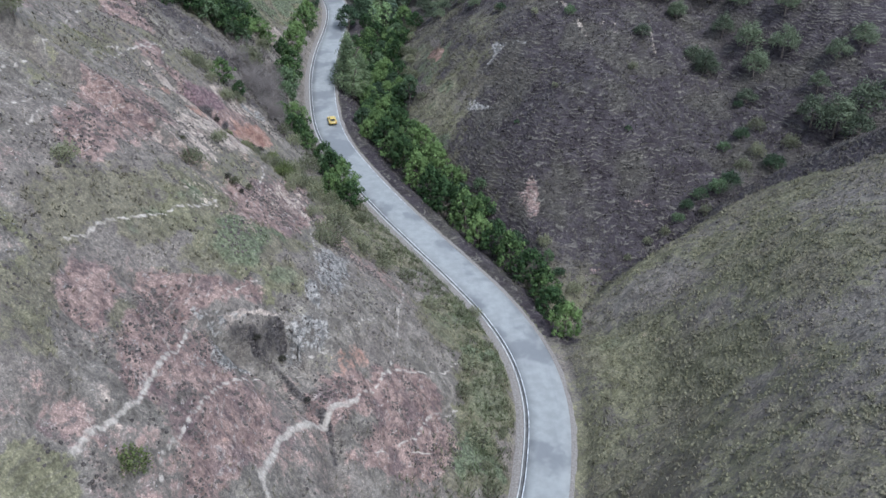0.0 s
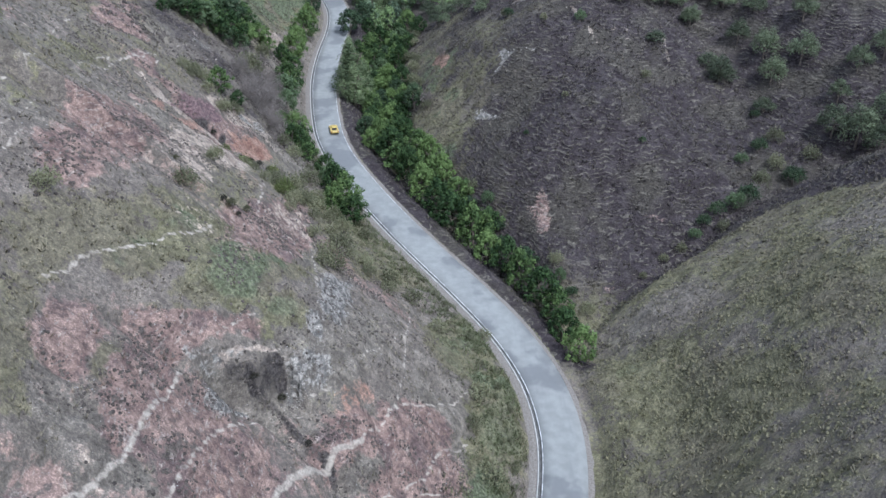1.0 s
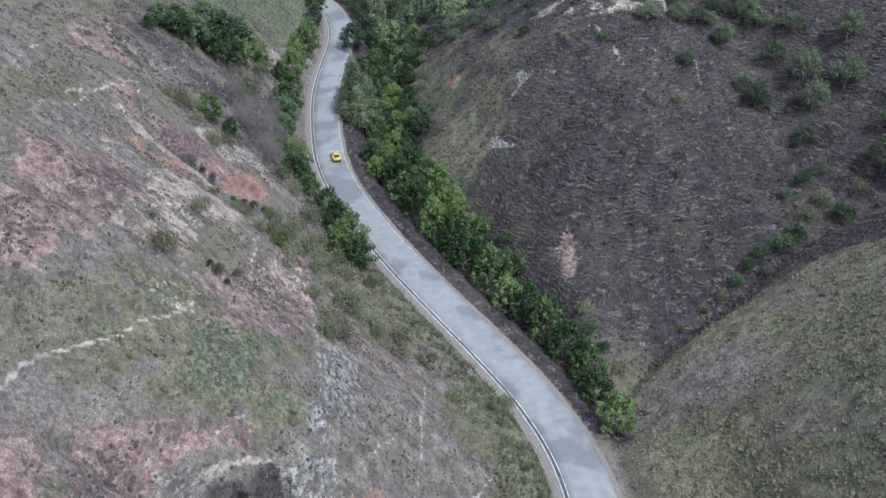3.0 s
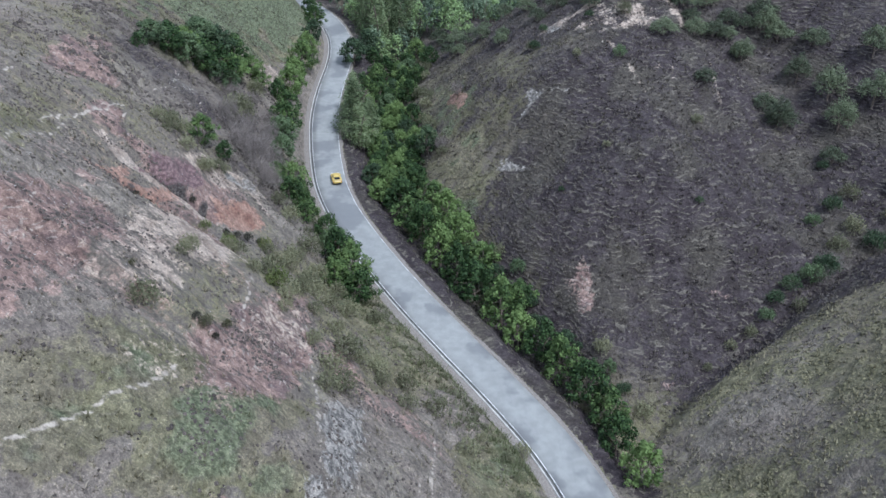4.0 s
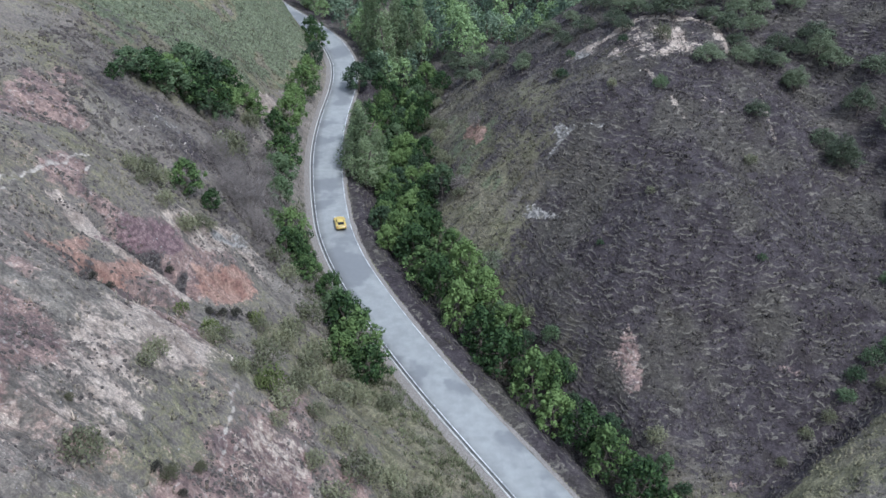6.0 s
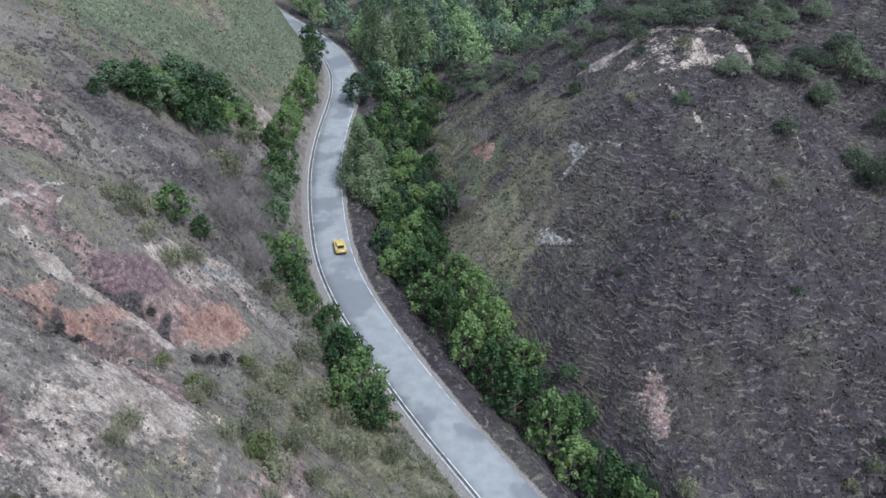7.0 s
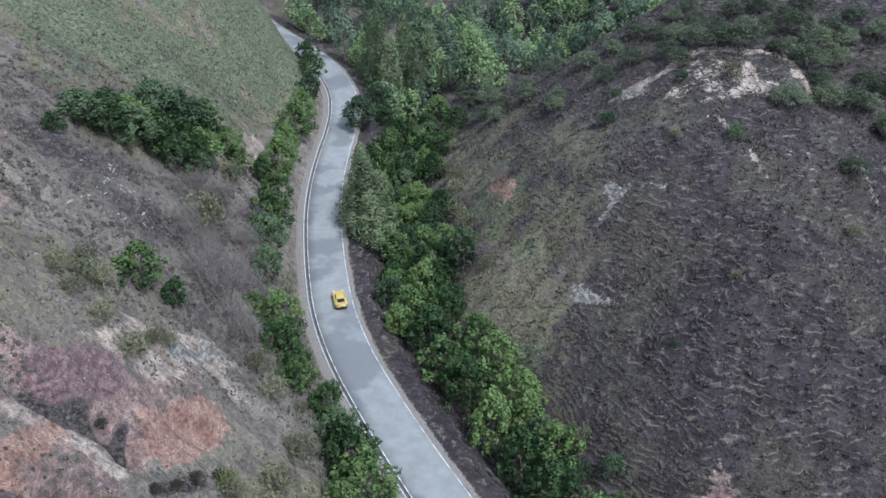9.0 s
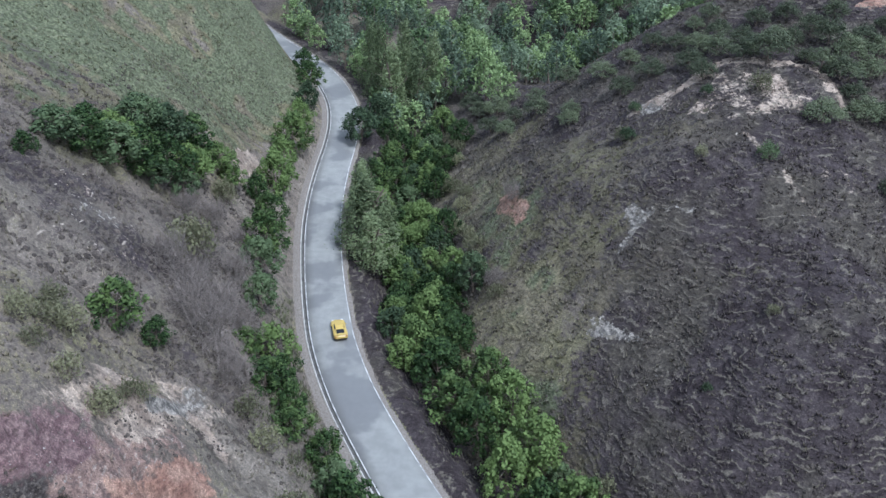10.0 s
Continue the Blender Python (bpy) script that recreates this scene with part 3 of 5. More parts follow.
# long strips of soil down the scars and along crests, and dark scrub strips that partly paint shade: kind, half width,
# strength, course
STRIPS = [('pale', 1.2, 0.62, [(-41.7, 124.7), (-39.3, 124.5), (-38.1, 124.1), (-36.0, 124.8), (-33.8, 125.3), (-31.7, 125.0)]), ('scrub', 0.5, 0.7, [(-38.2, 126.9), (-36.3, 127.1), (-34.5, 127.8), (-32.9, 127.9)]), ('red', 1.2, 0.7, [(-39.8, 113.8), (-38.1, 115.2), (-36.8, 116.5), (-35.4, 114.6)]), ('pale', 0.9, 0.6, [(-35.3, 142.9), (-33.1, 144.3), (-30.9, 146.2), (-28.3, 144.5)]), ('rock', 0.9, 0.4, [(-33.5, 143.2), (-32.2, 144.7), (-30.5, 146.1)]), ('pale', 0.8, 0.8, [(19.5, 205.3), (25.4, 204.8), (32.5, 208.4), (37.7, 207.1), (43.7, 203.5), (45.6, 196.8)])]
# scrub strips on the near scarp and cuts: dark plants plus painted shadow
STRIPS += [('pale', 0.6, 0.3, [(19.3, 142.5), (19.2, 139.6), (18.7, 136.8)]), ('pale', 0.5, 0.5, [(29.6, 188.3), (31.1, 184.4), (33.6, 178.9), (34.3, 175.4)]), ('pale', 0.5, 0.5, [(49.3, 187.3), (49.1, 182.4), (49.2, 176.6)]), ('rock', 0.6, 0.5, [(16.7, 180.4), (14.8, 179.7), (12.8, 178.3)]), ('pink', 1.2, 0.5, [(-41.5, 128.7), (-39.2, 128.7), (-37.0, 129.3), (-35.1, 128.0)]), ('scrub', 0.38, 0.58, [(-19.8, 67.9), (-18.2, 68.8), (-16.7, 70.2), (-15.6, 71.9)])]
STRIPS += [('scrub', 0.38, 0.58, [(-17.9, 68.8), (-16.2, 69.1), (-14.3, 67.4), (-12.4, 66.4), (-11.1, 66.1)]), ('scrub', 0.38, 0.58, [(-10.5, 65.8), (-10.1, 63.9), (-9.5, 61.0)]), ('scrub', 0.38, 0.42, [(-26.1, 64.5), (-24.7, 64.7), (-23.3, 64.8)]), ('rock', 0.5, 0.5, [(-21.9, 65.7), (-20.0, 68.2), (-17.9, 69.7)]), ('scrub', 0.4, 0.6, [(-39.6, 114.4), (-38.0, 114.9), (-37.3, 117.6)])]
# trodden trails of bare pale soil: half width and course
TRAILS = [(0.34, [(-31.0, 62.4), (-28.9, 68.1), (-27.1, 71.9), (-25.9, 74.8), (-24.4, 78.5), (-23.3, 83.2)]), (0.42, [(-22.2, 62.9), (-22.4, 59.8), (-22.6, 54.9), (-22.7, 51.2), (-23.0, 48.1), (-23.4, 46.3), (-23.9, 44.4), (-24.5, 43.0)]), (0.34, [(-15.5, 65.8), (-17.3, 62.8), (-18.6, 60.1), (-19.3, 57.1), (-19.8, 53.7), (-20.1, 50.1), (-20.3, 47.5), (-20.1, 45.3)]), (0.55, [(-8.1, 70.1), (-10.2, 67.3), (-11.6, 64.9), (-12.9, 62.2), (-13.9, 58.5), (-14.0, 56.3), (-14.3, 53.7), (-14.5, 52.4), (-13.8, 51.2)]), (0.3, [(-3.7, 102.6), (-4.1, 90.7), (-4.4, 84.4), (-4.9, 79.6), (-5.9, 76.1)]), (0.32, [(5.3, 93.7), (1.3, 87.3), (-1.6, 82.9), (-4.2, 79.5), (-5.9, 75.9), (-7.6, 71.9), (-8.2, 70.0)]), (0.32, [(3.5, 82.7), (0.4, 78.0), (-1.6, 73.5), (-3.7, 69.4)]), (0.24, [(-0.3, 72.3), (-4.0, 68.2), (-8.3, 63.5)])]
TRAILS += [(0.28, [(-17.1, 105.8), (-14.9, 92.1), (-13.6, 86.0), (-12.8, 81.9)]), (0.26, [(-4.9, 91.2), (-6.9, 84.8), (-8.4, 80.5)]), (0.26, [(-15.0, 67.6), (-12.9, 70.5), (-10.7, 74.1)]), (0.26, [(-17.7, 74.3), (-19.4, 71.1), (-20.3, 69.1)]), (0.32, [(-41.1, 79.3), (-40.9, 83.9), (-40.1, 88.1), (-42.0, 94.3), (-48.1, 112.6), (-51.0, 126.5)]), (0.26, [(-38.6, 73.0), (-37.7, 76.6)]), (0.26, [(-38.0, 79.2), (-38.2, 85.7), (-36.1, 88.7)]), (0.32, [(-40.8, 101.1), (-44.4, 124.8), (-44.2, 138.1)]), (0.26, [(-35.5, 93.1), (-34.0, 86.4)]), (0.26, [(-36.9, 68.2), (-36.7, 73.3), (-36.4, 80.5)]), (0.41, [(-44.5, 114.9), (-44.9, 121.4), (-44.5, 126.7), (-44.0, 131.6), (-44.5, 137.3)]), (0.29, [(-42.6, 133.0), (-43.4, 143.9)])]
TRAILS += [(0.34, [(-22.7, 107.7), (-22.3, 102.9), (-22.3, 99.4), (-21.8, 95.8)]), (0.28, [(-15.4, 95.1), (-14.4, 91.0), (-14.0, 88.9)]), (0.22, [(20.1, 81.5), (22.6, 78.2), (24.4, 74.1), (26.0, 70.8), (27.0, 65.4)]), (0.3, [(-21.1, 90.2), (-19.6, 90.0)]), (0.24, [(-20.5, 90.6), (-18.7, 90.6)]), (0.22, [(28.5, 189.6), (29.7, 185.1), (30.9, 181.9)]), (0.25, [(-49.1, 181.2), (-47.2, 176.8), (-45.7, 169.3)]), (0.29, [(-42.7, 171.6), (-41.9, 169.3), (-41.9, 165.0), (-42.6, 162.3)]), (0.25, [(-46.6, 158.0), (-45.8, 162.2), (-45.0, 165.9)]), (0.25, [(-48.3, 168.4), (-49.4, 176.7), (-48.3, 180.0)])]


# where the spur's grass meets the heath of the knoll
SPUR_X, SPUR_Y = (20, 35, 46, 56, 61, 70, 100, 150, 400), (105, 121, 129.5, 132, 128, 118, 92, 60, 0)


def covers(x, y, d):
    """How much of each soil or plant cover lies at a place."""
    jag = fbm(x, y, 0.3, 4, 4) - 0.5
    found = {k: np.zeros(len(x)) for k in ("green", "heath", "pink", "red", "rock", "trail", "scrub", "pale", "plum")}
    found["pink"] += np.where(d < -5, 0.30 + 1.1 * (fbm(x, y, 0.09, 4, 8) - 0.5), 0) * smooth(165, 110, y) * smooth(4, 12, -d)
    found["green"] += np.where(d < 0, 0.22 + 1.1 * (fbm(x, y, 0.05, 3, 11) - 0.5), 0.52 + 1.1 * (fbm(x, y, 0.09, 4, 12) - 0.5))
    knoll = (d > 7) * smooth(-1.5, 1.5, y - np.interp(x, SPUR_X, SPUR_Y) + 5 * jag) * 1.0
    found["heath"] += knoll * (0.46 + 0.32 * smooth(14, 36, d) + 0.9 * (fbm(x, y, 0.05, 3, 14) - 0.5)) + np.where(d < -5, (0.33 + 0.8 * (fbm(x, y, 0.09, 4, 52) - 0.5)) * smooth(135, 160, y) * smooth(215, 190, y), 0)
    found["heath"] += (d > 5) * (1 - knoll) * 0.24 * smooth(0.46, 0.66, fbm(x, y, 0.12, 4, 33))
    sod = np.zeros(len(x))
    for kind, px, py, ax, ay, bx, by, s in PATCHES:
        dx, dy, det = x - px, y - py, ax * by - ay * bx
        q = np.hypot((dx * by - dy * bx) / det, (dy * ax - dx * ay) / det) + 1.3 * jag
        found[kind] += s * smooth(1.25, 0.45, q)
        if kind == "green":
            sod += s * smooth(1.25, 0.45, q)
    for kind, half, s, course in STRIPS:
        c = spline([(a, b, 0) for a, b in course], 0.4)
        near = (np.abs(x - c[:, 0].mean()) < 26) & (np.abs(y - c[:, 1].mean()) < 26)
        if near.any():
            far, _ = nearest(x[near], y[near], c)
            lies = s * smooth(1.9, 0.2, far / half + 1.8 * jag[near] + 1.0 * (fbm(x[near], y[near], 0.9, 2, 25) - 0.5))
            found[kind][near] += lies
            if kind == "green":
                sod[near] += lies
    found["pink"] -= 0.6 * np.minimum(sod, 0.9)
    found["heath"] -= 0.45 * np.minimum(sod, 0.9) * (d > 8)
    # dark soil right of the road, with the tree row's shade painted in
    found["heath"] += 0.75 * (d > 3.6) * smooth(10, 7.5, d) * smooth(98, 108, y) * smooth(335, 320, y)
    for half, course in TRAILS:
        c = spline([(a, b, 0) for a, b in course], 0.4)
        near = (np.abs(x - c[:, 0].mean()) < 26) & (np.abs(y - c[:, 1].mean()) < 26)
        if near.any():
            far, _ = nearest(x[near] + 0.9 * (fbm(x[near], y[near], 0.22, 2, 20) - 0.5), y[near] + 0.9 * (fbm(x[near], y[near], 0.22, 2, 22) - 0.5), c)
            found["trail"][near] = np.maximum(found["trail"][near], 1 - far / half * 0.62)
    return found


def mesh_object(name, verts, faces, material, parent=None, shade=False):
    me = bpy.data.meshes.new(name)
    me.from_pydata(verts, [], faces)
    me.materials.append(material)
    if shade:
        me.shade_smooth()
    ob = new(name, me)
    ob.parent = parent
    return ob


def sheet(nx, ny):
    """Faces of a grid of nx times ny points."""
    i = np.arange(ny - 1)[:, None] * nx + np.arange(nx - 1)[None]
    return np.stack([i, i + 1, i + 1 + nx, i + nx], -1).reshape(-1, 4)


def big_mesh(name, verts, faces, material, shade=False):
    """A mesh from arrays, for sheets and swards."""
    me = bpy.data.meshes.new(name)
    n, k = len(faces), faces.shape[1]
    me.vertices.add(len(verts))
    me.vertices.foreach_set("co", np.ascontiguousarray(verts, np.float32).ravel())
    me.loops.add(n * k)
    me.loops.foreach_set("vertex_index", np.ascontiguousarray(faces, np.int32).ravel())
    me.polygons.add(n)
    me.polygons.foreach_set("loop_start", np.arange(0, n * k, k, dtype=np.int32))
    me.update(calc_edges=True)
    me.materials.append(material)
    if shade:
        me.shade_smooth()
    return new(name, me)


def clothe(ob, x, y, each):
    """Gives a mesh the covers of the places its pieces stand on."""
    d, _ = to_road(x, y)
    for kind, value in covers(x, y, d).items():
        ob.data.attributes.new(kind, "FLOAT", "POINT").data.foreach_set("value", np.repeat(value, each).astype(np.float32))
    return ob


def build_ground():
    X, Y = np.meshgrid(GX, GY)
    x, y = X.ravel(), Y.ravel()
    ob = big_mesh("ground", np.c_[x, y, height(x, y)], sheet(len(GX), len(GY)), EARTH, True)
    clothe(ob, x, y, 1)
    return tagged(ob, "steep eroded hillsides of dry grass, brown heath and pink soil", "hillside", kind="structure")


build_ground()


# ---- the road ----
WAY = LINE[(LINE[:, 1] > -50) & (LINE[:, 1] < 500)]
WAY_T = np.gradient(WAY[:, :2], axis=0)
WAY_T /= np.linalg.norm(WAY_T, axis=1)[:, None]
SIDE = np.c_[WAY_T[:, 1], -WAY_T[:, 0]]


def ribbon(name, profile, material, wander=0.0, rows=None, seed=0):
    """A strip along the road. profile: (distance to the right, height over the road's surface)."""
    idx = np.arange(len(WAY)) if rows is None else rows
    pts = []
    for off, up in profile:
        w = wander * (fbm(WAY[idx, 0], WAY[idx, 1] + 31 * off + seed, 0.4, 3) - 0.5)
        pts.append(np.c_[WAY[idx, :2] + SIDE[idx] * (off + w)[:, None] if wander else WAY[idx, :2] + SIDE[idx] * off, WAY[idx, 2] + up])
    v = np.stack(pts, 1).reshape(-1, 3)
    return big_mesh(name, v, sheet(len(profile), len(idx))[:, ::-1], material, False)


road = ribbon("road", [(-HALF - 0.05, -0.2), (-HALF, 0.0), (-1.4, 0.035), (0, 0.05), (1.4, 0.035), (HALF, 0.0), (HALF + 0.12, -0.2)], ASPHALT)
tagged(road, "narrow grey asphalt mountain road with damp stains", "road", kind="structure")
verge = ribbon("gravel_verge", [(HALF - 0.05, -0.06), (HALF + 0.25, -0.03), (HALF + 0.5, -0.06), (HALF + 1.0, -0.3)], GRAVEL, 0.7)
tagged(verge, "strip of crumbled brown soil beside the asphalt", "verge", kind="structure")
verge_l = ribbon("gravel_verge", [(-HALF - 1.9, -0.12), (-HALF - 1.1, 0.02), (-HALF - 0.6, 0.0), (-HALF - 0.55, -0.3)], GRAVEL, 0.5, seed=9)
tagged(verge_l, "strip of crumbled soil and gravel behind the concrete gutter", "verge", kind="structure")
gutter = ribbon("gutter", [(-HALF - 0.42, 0.03), (-HALF - 0.36, -0.10), (-HALF - 0.12, -0.10), (-HALF - 0.06, 0.0)], GUTTER)
tagged(gutter, "narrow dark drainage gutter along the road's edge", "gutter", kind="structure")
kerb = ribbon("kerb", [(-HALF - 0.62, -0.2), (-HALF - 0.60, 0.11), (-HALF - 0.44, 0.12), (-HALF - 0.42, -0.12)], CONCRETE)
tagged(kerb, "low weathered concrete kerb behind the gutter", "kerb", kind="structure")
line_l = ribbon("edge_line", [(-HALF + 0.02, 0.006), (-HALF + 0.13, 0.009)], PAINT)
line_r = ribbon("edge_line", [(HALF - 0.14, 0.009), (HALF - 0.04, 0.006)], PAINT, rows=np.where((WAY[:, 1] > 140))[0])
for ob in (line_l, line_r):
    tagged(ob, "worn white painted edge line on the asphalt", "road marking", kind="structure")


# ---- swards: grass tussocks and heath, too many to count ----
def scatter(n, box, keep, seed):
    """Places in a box, thinned by how well the cover suits."""
    rs = np.random.RandomState(seed)
    x, y = rs.uniform(box[0], box[1], n), rs.uniform(box[2], box[3], n)
    ok = rs.rand(n) < smooth(0.30, 0.52, fbm(x, y, 0.8, 2, 40))
    x, y = x[ok], y[ok]
    d, _ = to_road(x, y)
    ok = rs.rand(len(x)) < keep(x, y, d, covers(x, y, d))
    x, y = x[ok], y[ok]
    return rs, x, y, height(x, y)


def sward(name, n, box, keep, blades, size, spread, material, seed, label, category, thin=0.075):
    """Tussocks of thin pointed blades that fan out from one root."""
    rs, x, y, z = scatter(n, box, keep, seed)
    n = len(x)
    big = (size[0] + (size[1] - size[0]) * rs.rand(n) ** 2) * (0.45 + 1.1 * lattice(x, y, 0.9, 30))
    a = rs.uniform(0, 6.283, n)[:, None] + np.arange(blades) * 6.283 / blades + rs.uniform(-0.6, 0.6, (n, blades))
    lean = rs.uniform(0.2, 1.1, (n, blades)) * spread
    root = np.stack([x, y, z - 0.05], -1)[:, None]
    ahead, side = np.stack([np.cos(a), np.sin(a), 0 * a], -1), np.stack([-np.sin(a), np.cos(a), 0 * a], -1)
    tip = root + (ahead * lean[..., None] + rs.uniform(0.3, 1.0, (n, blades))[..., None] * np.array([0, 0, 1.0])) * big[:, None, None]
    wing = side * (thin * rs.uniform(0.6, 1.5, (n, blades)))[..., None]
    foot = root + ahead * 0.12 * big[:, None, None]
    v = np.stack([foot - wing, foot + wing, tip], 2)
    f = np.arange(n * blades * 3).reshape(-1, 3)
    return tagged(clothe(big_mesh(name, v.reshape(-1, 3), f, material), x, y, 3 * blades), label, category, kind="stuff")


GRASS_BOX, HEATH_BOX, LEFT_BOX = (-66, 74, 42, 270), (-54, 90, 100, 250), (-52, 8, 40, 150)
BARE = lambda c: 0.7 * c["pale"] + 2.0 * c["red"] + 1.4 * c["plum"] + 0.9 * c["rock"] + 4.0 * np.maximum(c["trail"] - 0.35, 0)
sward("grass", 105000, GRASS_BOX, lambda x, y, d, c: (np.abs(d) > 5) * np.clip(0.6 + 0.6 * c["green"] - 0.6 * c["pink"] - BARE(c) - 0.6 * (c["heath"] > 0.5), 0.03, 1),
      5, (0.2, 0.62), 0.9, DRY, 3, "dry grey-green grass tussocks over the slopes", "grass")
sward("tall_grass", 60000, (-30, 16, 56, 190), lambda x, y, d, c: (d < -4.9) * smooth(15, 7, -d + 5 * (fbm(x, y, 0.15, 3, 48) - 0.5)) * 0.9,
      7, (0.25, 0.95), 0.8, BLADES, 16, "long grey-green grass at the foot of the slope", "grass", 0.06)
sward("heath", 90000, HEATH_BOX, lambda x, y, d, c: (np.abs(d) > 8.5) * np.clip(1.2 * c["heath"] - BARE(c) - 0.5 * c["pink"], 0, 1),
      6, (0.2, 0.66), 1.0, HEATH, 4, "low brown heath and dry scrub on the knoll", "heath")


def cushions(name, n, box, keep, size, material, seed, label, category):
    """Low domed cushion plants, too many to count."""
    rs, x, y, z = scatter(n, box, keep, seed)
    n = len(x)
    r = (size[0] + (size[1] - size[0]) * rs.rand(n) ** 2.5)[:, None]
    a = np.arange(5) * 1.2566 + rs.uniform(0, 6.28, (n, 1))
    rings = []
    for wide, up in ((1.0, -0.25), (0.78, 0.45)):
        w = r * wide * rs.uniform(0.75, 1.25, (n, 5))
        rings.append(np.stack([x[:, None] + np.cos(a) * w, y[:, None] + np.sin(a) * w, z[:, None] + r * up * rs.uniform(0.8, 1.2, (n, 5))], -1))
    tip = np.stack([x, y, z + r[:, 0] * rs.uniform(0.6, 1.0, n)], -1)[:, None]
    v = np.concatenate([*rings, tip], 1)
    tri = []
    for k in range(5):
        j = (k + 1) % 5
        tri += [(k, j, 5 + j), (k, 5 + j, 5 + k), (5 + k, 5 + j, 10)]
    f = (np.arange(n)[:, None, None] * 11 + np.array(tri)[None]).reshape(-1, 3)
    return tagged(clothe(big_mesh(name, v.reshape(-1, 3), f, material, True), x, y, 11), label, category, kind="stuff")


cushions("low_scrub", 330000, LEFT_BOX, lambda x, y, d, c: (d < -6) * np.clip(0.05 + 0.42 * c["pink"] + 0.5 * c["heath"] + 0.7 * c["scrub"] + 0.1 * c["green"] - 0.2 * c["pale"] - 0.3 * c["red"] - 3.0 * np.maximum(c["trail"] - 0.35, 0), 0, 0.8) * smooth(0.42, 0.62, fbm(x, y, 0.25, 3, 44)),
         (0.05, 0.21), SCRUB, 6, "small dark cushions of scrub on bare pink soil", "scrub")
cushions("slope_scrub", 60000, (-62, -28, 138, 216), lambda x, y, d, c: (d < -7) * np.clip(0.30 + 0.8 * c["heath"] - 0.5 * c["green"] - BARE(c), 0, 0.9) * smooth(0.36, 0.6, fbm(x, y, 0.3, 3, 46)),
         (0.10, 0.42), SCRUB, 14, "grey and brown low scrub on the upper slope", "scrub")
cushions("heath_cushions", 85000, HEATH_BOX, lambda x, y, d, c: (np.abs(d) > 9) * np.clip(1.1 * c["heath"] - BARE(c) - 0.5 * c["pink"], 0, 1),
         (0.06, 0.26), CUSHION, 7, "brown and grey heath cushions crowding the knoll", "heath")


cushions("grass_tussocks", 80000, (14, 72, 44, 136), lambda x, y, d, c: (d > 6) * np.clip(0.25 + 0.6 * c["green"] - 1.2 * c["heath"] - 3.0 * np.maximum(c["trail"] - 0.35, 0), 0, 0.8),
         (0.06, 0.26), TUSSOCK, 12, "olive tussocks of coarse grass on the spur", "grass")


def stones(name, n, box, keep, size, material, seed, label):
    """Loose angular stones strewn over a slope."""
    rs = np.random.RandomState(seed)
    x, y = rs.uniform(box[0], box[1], n), rs.uniform(box[2], box[3], n)
    d, _ = to_road(x, y)
    ok = rs.rand(n) < keep(x, y, d, covers(x, y, d))
    x, y = x[ok], y[ok]
    z, n = height(x, y), len(x)
    corner = np.array([(1, 0, 0), (0, 1, 0), (-1, 0, 0), (0, -1, 0), (0, 0, 1), (0, 0, -1)], float)
    s = size[0] + (size[1] - size[0]) * rs.rand(n) ** 3
    v = (corner[None] + rs.uniform(-0.35, 0.35, (n, 6, 3))) * s[:, None, None] * np.array([1, 1, 0.7]) + np.stack([x, y, z + s * 0.2], -1)[:, None]
    tri = np.array([(0, 1, 4), (1, 2, 4), (2, 3, 4), (3, 0, 4), (1, 0, 5), (2, 1, 5), (3, 2, 5), (0, 3, 5)])
    f = (np.arange(n)[:, None, None] * 6 + tri[None]).reshape(-1, 3)
    return tagged(big_mesh(name, v.reshape(-1, 3), f, material), label, "stones", kind="stuff")


stones("loose_stones", 30000, (-52, 8, 40, 150), lambda x, y, d, c: (d < -4.5) * np.clip(0.03 + 0.25 * c["pink"] + 1.2 * np.maximum(c["rock"], 0) + 0.3 * (np.abs(d + 5) < 1), 0, 1),
       (0.03, 0.10), STONE, 8, "pale loose stones strewn over eroded soil")
stones("loose_stones", 9000, (0, 60, 125, 212), lambda x, y, d, c: (d > 6) * np.clip(0.03 + 0.7 * c["rock"] + 0.3 * c["pink"], 0, 1),
       (0.04, 0.13), STONE, 9, "pale broken rock on the knoll's bare crest")


# ---- trees and shrubs ----
def tube(verts, faces, pts, radii, sides=6):
    pts = np.array(pts, float)
    base = len(verts)
    for i, (p, r) in enumerate(zip(pts, radii)):
        ax = pts[min(i + 1, len(pts) - 1)] - pts[max(i - 1, 0)]
        ax = ax / (np.linalg.norm(ax) + 1e-9)
        u = np.cross(ax, (0.3, 0.9, 0.1))
        u /= np.linalg.norm(u) + 1e-9
        w = np.cross(ax, u)
        for k in range(sides):
            t = 6.2832 * k / sides
            verts.append(tuple(p + r * (math.cos(t) * u + math.sin(t) * w)))
    for i in range(len(pts) - 1):
        for k in range(sides):
            a, b = base + i * sides + k, base + i * sides + (k + 1) % sides
            faces.append((a, b, b + sides, a + sides))


